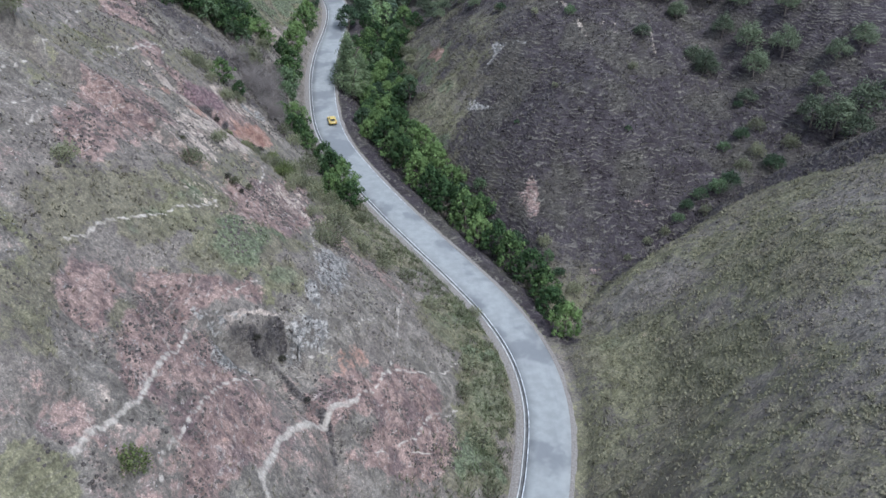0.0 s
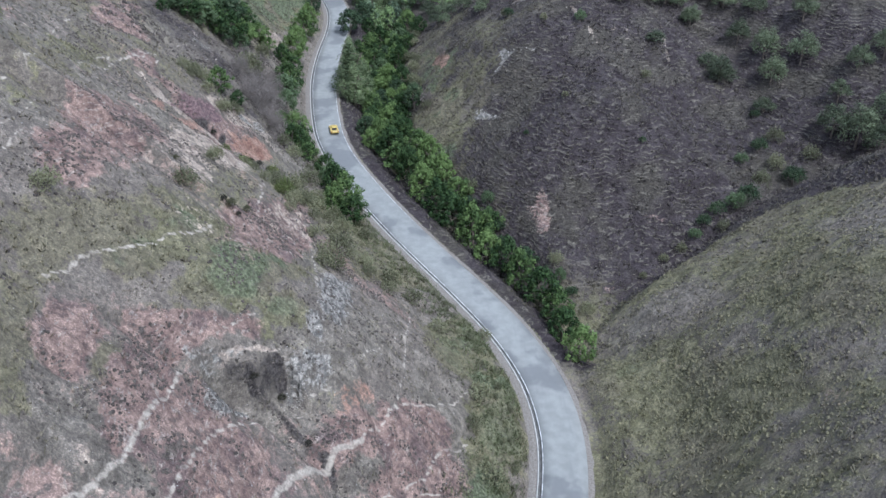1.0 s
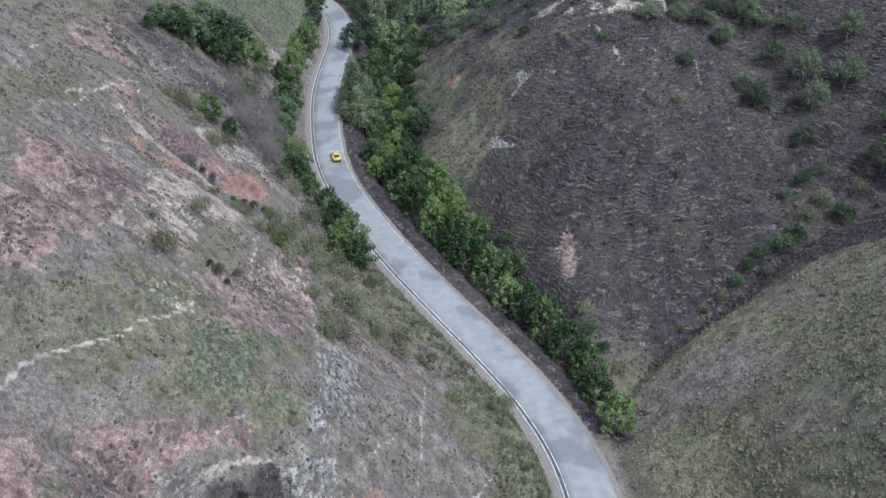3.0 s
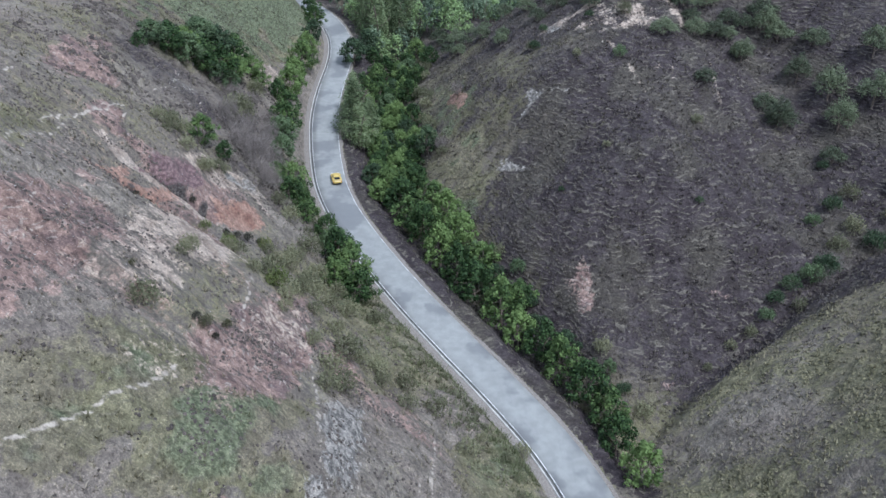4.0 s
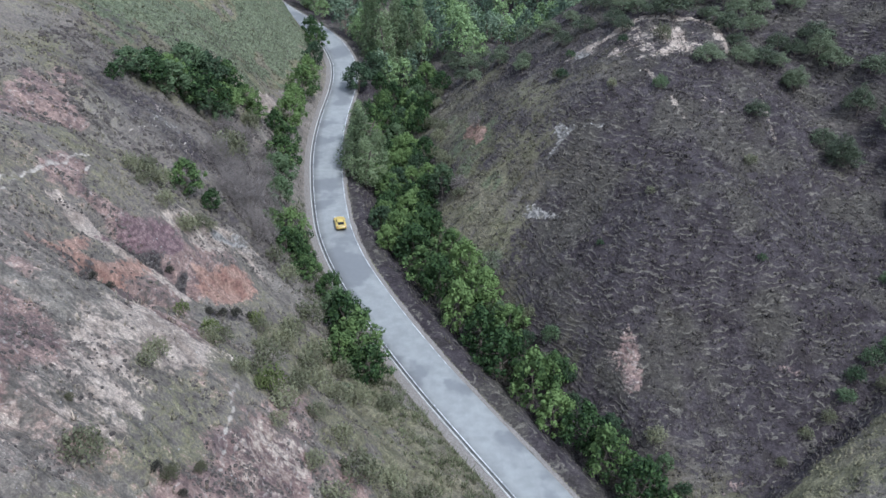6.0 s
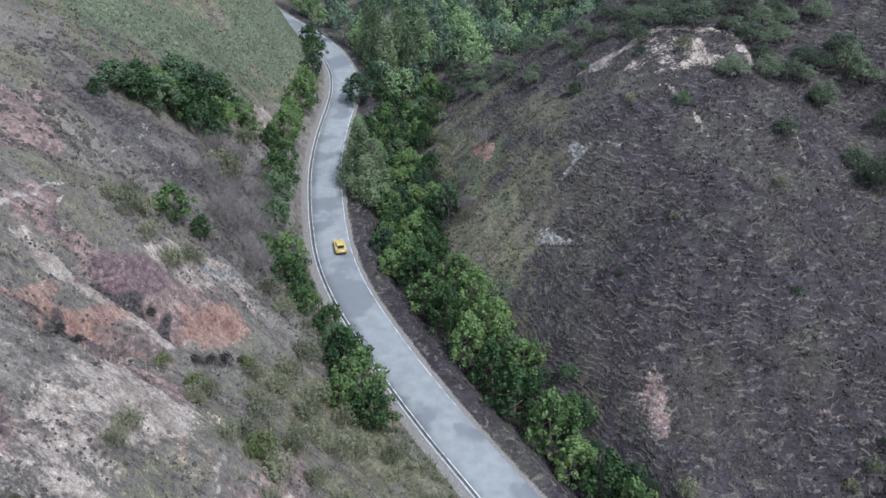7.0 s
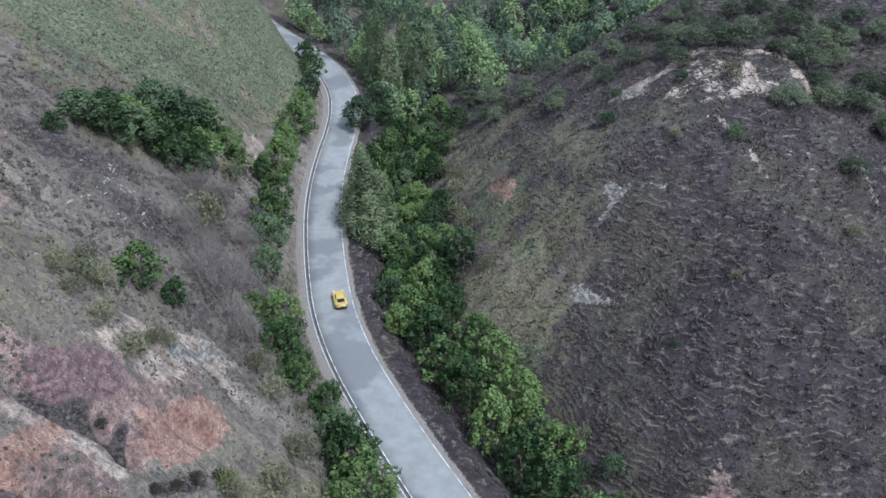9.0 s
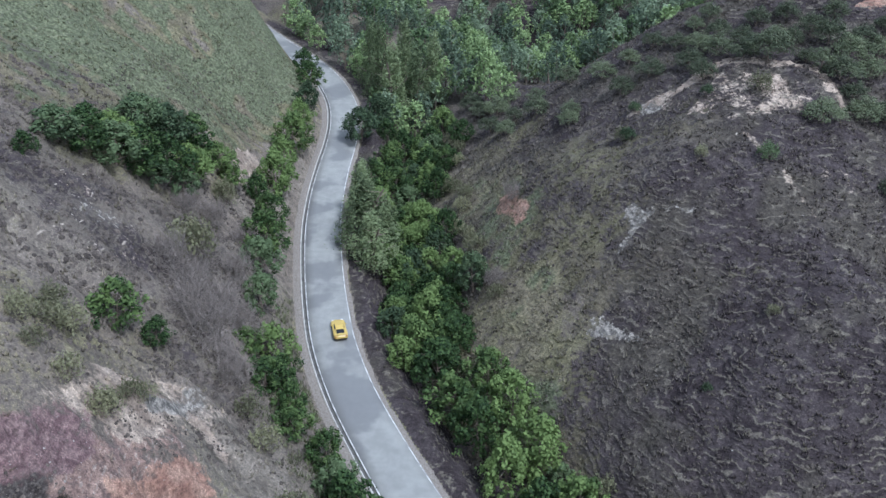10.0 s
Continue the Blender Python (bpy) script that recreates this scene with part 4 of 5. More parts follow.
def wood(rs, tall, radius, limbs, start=0.2, thick=0.045, stems=1):
    """A tapered trunk with limbs, about `tall` high; returns its mesh data and the limbs' ends."""
    verts, faces, ends = [], [], []
    for s in range(stems):
        foot = np.array([rs.uniform(-0.15, 0.15) * radius, rs.uniform(-0.15, 0.15) * radius, -0.3]) if stems > 1 else np.array([0, 0, -0.3])
        bend = rs.uniform(-0.12, 0.12, 2) * tall * (2.2 if stems > 1 else 1)
        trunk = [foot + np.array([bend[0] * u * u, bend[1] * u * u, u * tall * 0.86]) for u in np.linspace(0, 1, 6)]
        r0 = thick * tall / math.sqrt(stems)
        tube(verts, faces, trunk, [r0 * (1 - 0.8 * u) for u in np.linspace(0, 1, 6)])
        for k in range(limbs):
            u = start + (0.95 - start) * (k + rs.rand()) / limbs
            a = k * 2.4 + rs.uniform(-0.5, 0.5)
            p = foot + np.array([bend[0] * u * u, bend[1] * u * u, u * tall * 0.86])
            reach = radius * (0.5 + 0.45 * rs.rand()) * (1.15 - 0.6 * u)
            q = p + np.array([math.cos(a) * reach, math.sin(a) * reach, reach * rs.uniform(0.25, 0.8)])
            mid = (p + q) / 2 + np.array([0, 0, -0.06 * reach])
            tube(verts, faces, [p, mid, q], [r0 * 0.42 * (1 - 0.6 * u), r0 * 0.28 * (1 - 0.6 * u), 0.012], 5)
            ends.append(q)
        ends.append(trunk[-1])
    return verts, faces, ends


def leaves(rs, centres, sizes, count, leaf, flat=0.75, up=0.35, taper=0.0):
    """Leaf sprays in clumps round the given centres: small tilted blades, denser outside; taper draws a clump out to an upright sprig."""
    v = []
    for c, s in zip(centres, sizes):
        n = int(count * s * s)
        way = rs.normal(size=(n, 3))
        way /= np.linalg.norm(way, axis=1)[:, None]
        r = s * (0.55 + 0.45 * rs.rand(n) ** 0.5) * (1 + 0.25 * rs.normal(size=n))
        q = way * r[:, None] * np.array([1, 1, flat])
        q[:, :2] *= (1 - taper * np.clip(way[:, 2:], -0.3, 1))
        p = np.array(c) + q
        out = way + rs.normal(size=(n, 3)) * 0.32 + np.array([0, 0, up])
        out /= np.linalg.norm(out, axis=1)[:, None]
        u = np.cross(out, rs.normal(size=(n, 3)))
        u /= np.linalg.norm(u, axis=1)[:, None] + 1e-9
        w = np.cross(out, u)
        L = leaf * rs.uniform(0.6, 1.35, n)[:, None]
        v.append(np.stack([p - u * L * 0.55, p - w * L * 0.34 + out * L * 0.1, p + u * L * 0.6, p + w * L * 0.34 + out * L * 0.1], 1))
    v = np.concatenate(v).reshape(-1, 3)
    return v, np.arange(len(v)).reshape(-1, 4)


def crown_of(kind, rs, tall, radius, ends):
    """Clump centres and sizes that give each kind its outline, for a crown of that height and radius."""
    cs, ss = [], []
    if kind in ("broadleaf", "woodland"):
        n = 52
        for k in range(n):
            u = (k + 0.5) / n
            a, h = k * 2.39996 + rs.uniform(-0.4, 0.4), 0.22 + 0.74 * u
            rr = radius * math.sin(math.pi * min(1, 0.16 + 0.80 * u) ** 0.85) * rs.uniform(0.45, 1.05)
            cs.append((math.cos(a) * rr, math.sin(a) * rr, tall * h + rs.uniform(-0.06, 0.06) * tall))
            ss.append(radius * rs.uniform(0.11, 0.26))
    elif kind == "poplar":
        n = 30
        for k in range(n):
            u = (k + 0.5) / n
            a = k * 2.39996
            rr = radius * (0.95 - 0.75 * u) * rs.uniform(0.25, 0.9)
            cs.append((math.cos(a) * rr, math.sin(a) * rr, tall * (0.16 + 0.82 * u)))
            ss.append(radius * rs.uniform(0.20, 0.34) * (1.15 - 0.5 * u))
    elif kind == "pine":
        n = 30
        for k in range(n):
            a, rr = k * 2.39996, radius * math.sqrt((k + 0.3) / n) * 0.86
            top = math.sqrt(max(0.0, 1 - (rr / radius) ** 2))
            cs.append((math.cos(a) * rr, math.sin(a) * rr, tall * (0.03 + 0.80 * top * rs.uniform(0.72, 1.05))))
            ss.append(radius * rs.uniform(0.22, 0.34))
    else:
        n = 15
        for k in range(n):
            a, rr = k * 2.39996, radius * math.sqrt((k + 0.3) / n) * 0.82
            cs.append((math.cos(a) * rr, math.sin(a) * rr, tall * (0.30 + 0.45 * (1 - (rr / radius) ** 2) * rs.uniform(0.7, 1.2))))
            ss.append(radius * rs.uniform(0.22, 0.36))
    return cs, ss


KINDS = {  # height, radius, limbs, stems, leaves per square metre of clump, leaf length
    "broadleaf": (5.4, 2.6, 9, 1, 200, 0.29), "woodland": (7.0, 2.8, 6, 1, 50, 0.42), "poplar": (10.0, 2.6, 14, 1, 400, 0.20), "pine": (4.2, 2.0, 7, 1, 270, 0.17),
    "shrub": (1.9, 1.5, 5, 2, 380, 0.16), "broom": (1.9, 1.5, 6, 3, 330, 0.17), "twig": (2.4, 1.7, 26, 5, 0, 0.1)}


def plant(name, kind, leaf, label, category, seed):
    """One plant at the origin: an empty at its foot with trunk and crown."""
    tall, radius, limbs, stems, count, size = KINDS[kind]
    rs = np.random.RandomState(seed)
    top = new(name)
    tagged(top, label, category)
    verts, faces, ends = wood(rs, tall, radius, limbs, stems=stems, thick=0.03 if kind != "twig" else 0.012, start=0.2 if kind != "twig" else 0.05)
    if kind == "twig":
        for e in ends:
            for _ in range(4):
                q = np.array(e) + rs.uniform(-0.75, 0.75, 3) + np.array([0, 0, 0.4])
                tube(verts, faces, [np.array(e) * 0.97, (np.array(e) + q) / 2, q], [0.016, 0.012, 0.005], 3)
        mesh_object("branch_work", verts, faces, TWIG, top)
        return top
    mesh_object("trunk", verts, faces, BARK, top)
    cs, ss = crown_of(kind, rs, tall, radius, ends)
    form = {"broadleaf": (1.05, 0.35, 0.4), "woodland": (1.15, 0.35, 0.5), "poplar": (1.9, 0.1, 0.6), "pine": (0.9, 0.45, 0.2), "shrub": (1.0, 0.3, 0.3), "broom": (1.7, 0.0, 0.7)}[kind]
    v, f = leaves(rs, cs, ss, count, size, *form)
    crown = big_mesh("crown", v, f, leaf)
    crown.parent = top
    return top


STORE = {}
GROW = random.Random(11)


def grow(spec, x, y, radius, tall=None, sink=0.0):
    """Sets a plant of a species at x, y with that crown radius; the first of each variant is built, the rest are copies."""
    name, kind, leaf, label, category, variants = SPECIES[spec]
    v = GROW.randrange(variants)
    base = KINDS[kind]
    s = radius / base[1]
    h = (tall / base[0]) if tall else s * GROW.uniform(0.88, 1.12) * (1.35 if kind == "shrub" else 1.15 if kind == "broom" else 1)
    z = float(height([x], [y])[0]) - sink
    m = Matrix.Translation((x, y, z)) @ Matrix.Rotation(GROW.uniform(0, 6.28), 4, "Z") @ Matrix.Diagonal((s, s * GROW.uniform(0.9, 1.1), h, 1))
    if (spec, v) not in STORE:
        STORE[spec, v] = plant(name, kind, leaf, label, category, 40 + 7 * v + len(STORE))
        STORE[spec, v]["group"] = GROUPS[spec]
        STORE[spec, v].matrix_basis = m
        return
    ob = STORE[spec, v]
    keep = ob.scale.copy()
    ob.scale = (1, 1, 1)
    copy_thing(ob, m)
    ob.scale = keep


SPECIES = {
    "green": ("broadleaf_tree", "broadleaf", LEAF, "leafy green broadleaf tree on the valley floor", "tree", 5),
    "dark": ("broadleaf_tree", "broadleaf", LEAF_DARK, "dark green broadleaf tree in the valley wood", "tree", 3),
    "far": ("woodland_tree", "woodland", LEAF_FAR, "green woodland tree in the wood up the valley", "tree", 3),
    "far_dark": ("woodland_tree", "woodland", LEAF_FAR_DARK, "dark bluish-green woodland tree up the valley", "tree", 3),
    "poplar": ("poplar", "poplar", LEAF_GREY, "tall slender poplar with grey-green leaves", "tree", 2),
    "pine": ("pine_tree", "pine", LEAF_PINE, "rounded olive-green pine on the hillside", "pine", 3),
    "shrub": ("shrub", "shrub", LEAF_DARK, "rounded dark green shrub on the dry slope", "shrub", 3),
    "olive": ("shrub", "broom", LEAF_OLIVE, "olive-grey broom shrub on the dry slope", "shrub", 3),
    "lime": ("shrub", "broom", LEAF_LIME, "yellow-green shrub among dry grass", "shrub", 2),
    "brown": ("shrub", "shrub", LEAF_BROWN, "dark brownish low shrub in a washed-out hollow", "shrub", 2),
    "bare": ("bare_bush", "twig", TWIG, "bare grey leafless bush on the slope", "bush", 2)}
GROUPS = {"green": "roadside trees", "dark": "valley wood", "far": "far wood", "far_dark": "far wood", "poplar": "poplars by the road", "pine": "hill pines", "shrub": "slope shrubs", "olive": "broom shrubs", "lime": "yellow-green shrubs", "brown": "hollow shrubs", "bare": "bare bushes"}

# the row between road and knoll: x, y, crown radius
ROW = [(20.9, 106.5, 2.3), (19.4, 112.5, 2.4), (19.2, 117, 2.4), (16.9, 121.2, 2.8), (14.0, 126.5, 2.7), (12.2, 131, 2.5), (9.0, 134.5, 2.6), (6.8, 139.4, 3.0), (9.7, 141, 2.2), (3.0, 144.5, 3.0), (0.5, 149.5, 2.9),
       (4.4, 150.5, 2.6), (-2.3, 155.4, 2.8), (1.3, 157.5, 3.0), (-5.0, 161.5, 2.9), (-1.0, 164.5, 2.8), (-7.5, 167.5, 2.9), (-3.3, 170.5, 2.6), (-9.0, 173.9, 3.0), (-11.8, 178.5, 2.6), (-7.2, 179, 2.4)]
for x, y, r in ROW:
    grow("green", x, y, r * 1.22)
WOOD = [(-10.1, 184.7, 3.2), (-15.0, 183.9, 2.4), (-14.6, 190, 2.6), (-9.5, 192, 2.8), (-12.1, 198.5, 3.2), (-16.5, 203, 2.6), (-12.3, 207, 3.0), (-8.5, 203, 2.4), (-14.8, 214, 2.8), (-9.9, 212.5, 2.6), (-13.7, 222, 3.0),
        (-8.5, 221, 2.6), (-18.5, 226, 2.8), (-12.5, 231, 3.0), (-6.5, 230, 2.4), (-17.2, 236, 3.0), (-9.2, 240, 3.0), (-14.5, 244, 3.2), (-3.5, 238, 2.6), (-19.5, 250, 3.0)]
for k, (x, y, r) in enumerate(WOOD):
    grow("dark" if k % 3 == 1 else "green", x, y, r)
for x, y, r, t in [(-20.0, 205.5, 5.4, 12.0), (-18.6, 199.5, 4.4, 9.6), (-16.8, 208.5, 4.0, 10.4), (-20.8, 213.0, 3.6, 10.2), (-20.8, 219.0, 2.4, 8.0), (-17.0, 258, 4.6, 17), (-12.2, 260, 4.4, 16), (-20.0, 264, 4.2, 18), (-14.5, 267, 4.6, 19), (-8.5, 264, 4.0, 15), (-22.0, 271, 3.6, 16)]:
    grow("poplar", x, y, r, t)
grow("dark", -22.6, 241.0, 4.0, 6.6)
rs = random.Random(21)
# the wood that fills the valley beyond
n = 0
while n < 340:
    x, y = rs.uniform(-45, 80), rs.uniform(248, 345)
    d = to_road(np.array([x]), np.array([y]))[0][0]
    if d < 5.5 or d > 125 or (abs(x + 5) < 6 and 322 < y < 340) or (abs(x - 38) < 7 and 300 < y < 316):
        continue
    if y < 285 and d > 34 + 0.5 * (y - 245):
        continue
    grow("far_dark" if rs.random() < 0.45 else "far", x, y, rs.uniform(2.5, 4.1))
    n += 1
# trees that fill the flat between road and knoll
for k in range(60):
    y = 178 + 1.2 * k + rs.uniform(-1, 1)
    i = int(np.argmin(np.abs(LINE[:, 1] - y)))
    off = (9.5, 13.5, 17.5, 21)[k % 4] + rs.uniform(-2, 2)
    grow(("green", "dark", "green", "green")[(k * 7) % 4] if off < 20 else ("dark", "olive")[k % 2], LINE[i, 0] + off, LINE[i, 1], rs.uniform(2.0, 3.0) * (1 if off < 20 else 0.65))
# left bank of the road
for x, y, r in [(-36.5, 272, 2.6), (-34.5, 262, 2.2), (-33.5, 249.5, 2.4), (-34.2, 241, 2.2), (-34.0, 231.5, 2.7), (-34.8, 223, 2.2), (-34.4, 214.1, 2.6), (-36.5, 208, 2.0), (-33.8, 203, 2.2), (-33.3, 195.5, 2.4), (-32.8, 188, 2.4),
                (-31.0, 178.5, 1.9), (-28.1, 168.6, 2.3), (-26.7, 164.2, 2.0), (-24.8, 158.5, 1.8), (-20.8, 153.4, 2.0), (-19.0, 148.6, 2.2), (-18.0, 144.8, 2.3), (-15.9, 139.9, 2.6), (-14.3, 135.8, 2.2), (-17.8, 137.0, 1.9)]:
    grow("green" if GROW.random() < 0.75 else "dark", x, y, r * GROW.uniform(1.05, 1.45), sink=0.4)
# the thicket in the left-hand hollow
for x, y, r in [(-52.0, 178.9, 2.5), (-50.4, 182.0, 2.9), (-48.0, 184.3, 3.1), (-46.3, 188.7, 3.4), (-44.3, 192.0, 3.3), (-42.5, 197.1, 3.1), (-48.5, 196.4, 3.2), (-45.8, 199.0, 3.3), (-43.6, 202.6, 3.4), (-41.2, 205.0, 2.6), (-49.2, 187.6, 2.6), (-51.3, 186.7, 2.2), (-39.4, 204.6, 2.1), (-51.9, 171.1, 1.4), (-42.9, 192.4, 2.1), (-45.1, 188.5, 2.1)]:
    grow("dark" if GROW.random() < 0.45 else "green", x, y, r * 1.15, r * 1.75, sink=0.3)
for x, y, r in [(-38.9, 154.0, 2.8), (-36.3, 155.6, 1.7), (-27.9, 161.6, 2.5), (-24.1, 155.1, 2.1), (-30.4, 166.4, 1.9)]:
    grow("green", x, y, r * 1.1, r * 1.7, sink=0.3)
# broom and dry brush over the left slope
BROOM = [(-37.4, 175.0, 3.1), (-39.0, 145.5, 1.7), (-40.0, 144.2, 1.5), (-36.6, 138.6, 1.3), (-34.6, 138.2, 1.5), (-33.9, 142.0, 1.2), (-41.3, 148.5, 1.5), (-41.3, 143.0, 1.4), (-39.0, 139.4, 1.1), (-39.2, 199.3, 2.2), (-38.4, 175.7, 2.1), (-26.0, 150.3, 1.7), (-28.1, 153.9, 1.6), (-22.2, 112.4, 1.4), (-22.6, 120.0, 1.8), (-20.5, 128.9, 1.7), (-19.4, 117.0, 1.4), (-26.8, 114.4, 1.0), (-26.5, 118.5, 1.1), (-18.6, 122.8, 1.9), (-15.1, 127.6, 1.7), (-27.5, 104.1, 1.1), (-33.3, 143.2, 1.1), (-34.4, 139.4, 1.1), (-17.3, 133.9, 1.6), (-23.3, 130.7, 1.5), (-16.7, 123.1, 1.6), (-25.7, 130.2, 1.4), (-11.8, 129.7, 1.4)]
BROOM += [(-26.1, 114.4, 0.7), (-27.4, 101.6, 0.9), (-27.0, 89.0, 1.5), (-16.3, 104.2, 1.1), (-14.4, 100.8, 1.6), (-12.7, 98.1, 1.6), (-23.2, 135.2, 1.6), (-20.4, 134.3, 2.0), (-23.0, 109.9, 1.0), (-19.4, 105.8, 0.9), (-19.4, 115.7, 1.1), (-15.2, 112.8, 1.3), (-12.1, 109.1, 1.3), (-9.7, 107.5, 1.3), (-6.8, 104.4, 1.4), (-24.7, 124.9, 1.1), (-17.4, 112.9, 1.2), (-33.0, 71.0, 1.5), (-42.6, 88.0, 1.6), (-13.1, 106.6, 2.0), (-14.1, 96.1, 1.5), (-19.4, 109.1, 1.6), (-22.2, 142.7, 2.1), (-10.3, 110.6, 1.7), (-7.2, 112.8, 1.6), (-3.6, 110.5, 1.6)]
for x, y, r in BROOM:
    grow("olive", x, y, r)
for x, y, r in [(-21.5, 44.8, 1.4), (-20.7, 110.8, 1.5), (-21.5, 109.9, 0.8), (-30.2, 119.0, 0.9), (-26.4, 131.4, 1.1), (-27.5, 118.0, 1.1)]:
    grow("lime", x, y, r)
for x, y, r in [(-0.1, 103.9, 1.7), (5.2, 91.7, 1.9), (6.1, 79.1, 2.1), (7.3, 72.6, 1.7), (4.2, 85.8, 1.4), (7.0, 109.4, 1.4)]:
    grow("olive", x, y, r, r * 1.1)
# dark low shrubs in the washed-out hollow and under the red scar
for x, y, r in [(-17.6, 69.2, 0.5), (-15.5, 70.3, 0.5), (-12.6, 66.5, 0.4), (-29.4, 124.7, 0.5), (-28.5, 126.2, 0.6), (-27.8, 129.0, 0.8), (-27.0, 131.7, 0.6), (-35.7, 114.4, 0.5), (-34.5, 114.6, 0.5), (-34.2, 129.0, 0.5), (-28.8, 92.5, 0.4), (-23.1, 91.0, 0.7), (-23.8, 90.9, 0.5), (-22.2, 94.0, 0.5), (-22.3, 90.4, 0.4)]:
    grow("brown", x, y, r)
# brush at the foot of the left slope
rs = random.Random(33)
for k in range(34):
    y = 74 + k * 1.35
    i = int(np.argmin(np.abs(LINE[:, 1] - y)))
    off = rs.uniform(-9.5, -6.2)
    if k % 3 != 1:
        grow("olive", LINE[i, 0] + TANGENT[i, 1] * off, LINE[i, 1] - TANGENT[i, 0] * off, rs.uniform(0.45, 0.95), rs.uniform(0.6, 0.9))
# undergrowth along the foot of the knoll
for k in range(30):
    y = 112 + k * 2.6
    i = int(np.argmin(np.abs(LINE[:, 1] - y)))
    off = rs.uniform(13, 17)
    grow(("olive", "shrub", "dark")[k % 3], LINE[i, 0] + TANGENT[i, 1] * off, LINE[i, 1] - TANGENT[i, 0] * off, rs.uniform(0.9, 1.6))
for x, y, r in [(-35.6, 163.1, 2.5), (-33.3, 161.9, 3.1), (-33.1, 168.9, 2.9), (-36.0, 167.6, 2.6), (-31.5, 159.9, 2.3), (-31.2, 167.8, 2.3), (-38.4, 169.0, 2.4), (-36.5, 174.5, 2.6), (-34.2, 180.3, 2.5), (-42.1, 189.6, 2.3), (-39.7, 193.8, 2.4), (-36.3, 194.0, 2.4), (-29.7, 157.5, 2.1), (-28.5, 168.5, 2.0)] + [(2, 200, 1.6), (-1.5, 185, 1.5), (58, 143, 2.0), (55, 139.5, 1.8)]:
    grow("bare", x, y, r)
# crest and flanks of the knoll
for x, y, r in [(38.1, 206.8, 3.6), (35.2, 207.9, 2.2), (32.3, 211.1, 2.5), (30.7, 215.3, 2.2), (28.3, 218.6, 2.0), (36.9, 213.7, 2.2), (41.3, 212.7, 2.2), (28.2, 210.2, 2.2), (28.9, 206.0, 2.2), (23.2, 213.1, 2.5), (19.2, 212.7, 2.1), (17.9, 221.3, 2.4), (12.5, 216.1, 1.8),
                (44.7, 203.6, 2.1), (47.0, 202.2, 2.8), (47.8, 195.3, 2.4), (47.8, 199.0, 2.1), (49.5, 206.0, 2.6), (52.0, 203.8, 2.5), (43.6, 206.2, 1.5), (48.1, 210.1, 2.6), (52.7, 209.4, 2.3), (54.3, 207.1, 2.3), (40.4, 218.8, 2.1), (34.3, 217.3, 2.0), (34.3, 222.9, 1.9), (31.9, 221.7, 1.7),
                (43.6, 212.3, 1.9), (47.1, 214.3, 2.1), (56, 201, 2.3), (55, 197, 2.2), (59, 200, 2.4), (60, 208, 2.5), (57.5, 212, 2.4), (51, 216, 2.2), (45, 219, 2.2), (26, 223, 2.1), (22, 221, 2.0), (1.3, 233.9, 2.5), (3.3, 225.3, 1.9), (8.2, 224.1, 2.3), (11.8, 213.5, 1.9), (5.0, 229.8, 1.8), (3.3, 243.1, 2.8), (0.5, 247, 2.6), (6, 249, 2.6), (10, 238, 2.2), (-1, 252, 2.6), (14, 230, 2.2)]:
    grow("pine", x, y, r, r * GROW.uniform(1.45, 1.9), sink=0.15 * r)
for x, y, r in [(33.9, 196.8, 1.8), (23.4, 185.5, 1.0), (30.8, 183.4, 1.5), (16.5, 198.3, 1.3), (19.6, 205.1, 1.0), (27.7, 199.4, 1.1), (17.0, 197.6, 1.2), (25.3, 162.1, 0.75), (17.4, 156.0, 0.6), (42.8, 171.1, 1.2), (64.6, 166.4, 1.1), (37.9, 149.4, 0.8)]:
    grow("olive" if GROW.random() < 0.5 else "shrub", x, y, r)
# scattered bushes on the shaded side of the knoll
for x, y, r in [(40.7, 191.6, 2.8), (51.8, 196.5, 3.2), (46.5, 181.0, 2.3), (65.2, 197.3, 3.3), (70.8, 193.3, 3.3), (58.9, 182.1, 2.6), (60.9, 177.9, 3.2), (63.0, 201.9, 3.3), (56.8, 193.8, 2.3), (66.8, 167.7, 2.5)]:
    grow("pine", x, y, r, r * GROW.uniform(1.2, 1.7), sink=0.15 * r)
# the wooded side valley
for x, y, r in [(79.1, 152.3, 4.2), (75.9, 156.0, 3.4), (85.1, 154.9, 3.8), (82, 149, 3.0), (75.6, 175.5, 3.4), (59.8, 177.1, 2.8), (69.9, 181.0, 3.2), (69.7, 174.1, 3.0), (89.1, 169.1, 3.0), (66, 187, 2.6), (78, 184, 3.0), (84, 168, 2.8), (57, 193, 2.4), (63, 199, 2.6), (79, 163, 2.4), (93, 158, 3.2), (99, 160, 3.4)]:
    grow("pine", x, y, r, r * 2.3)
for x, y, r in [(44.8, 133.3, 1.3), (49.8, 138.0, 1.8), (53.6, 139.5, 2.2), (55.9, 140.9, 2.2), (60.4, 147.0, 2.0), (66.4, 147.3, 2.2), (71, 152.3, 2.0), (64, 150.6, 1.9), (42.2, 131.4, 1.1), (47.0, 136.0, 1.4), (38.8, 129.3, 1.0), (62, 155, 1.8), (58, 152, 1.5), (50, 134.5, 1.3), (66, 158, 2.0), (34.5, 125.5, 0.8)]:
    grow("shrub" if GROW.random() < 0.6 else "olive", x, y, r)


# ---- the car ----
def part(name, bm, material, parent, label=""):
    me = bpy.data.meshes.new(name)
    bm.to_mesh(me)
    bm.free()
    me.materials.append(material)
    ob = new(name, me)
    ob.parent = parent
    return tagged(ob, label) if label else ob


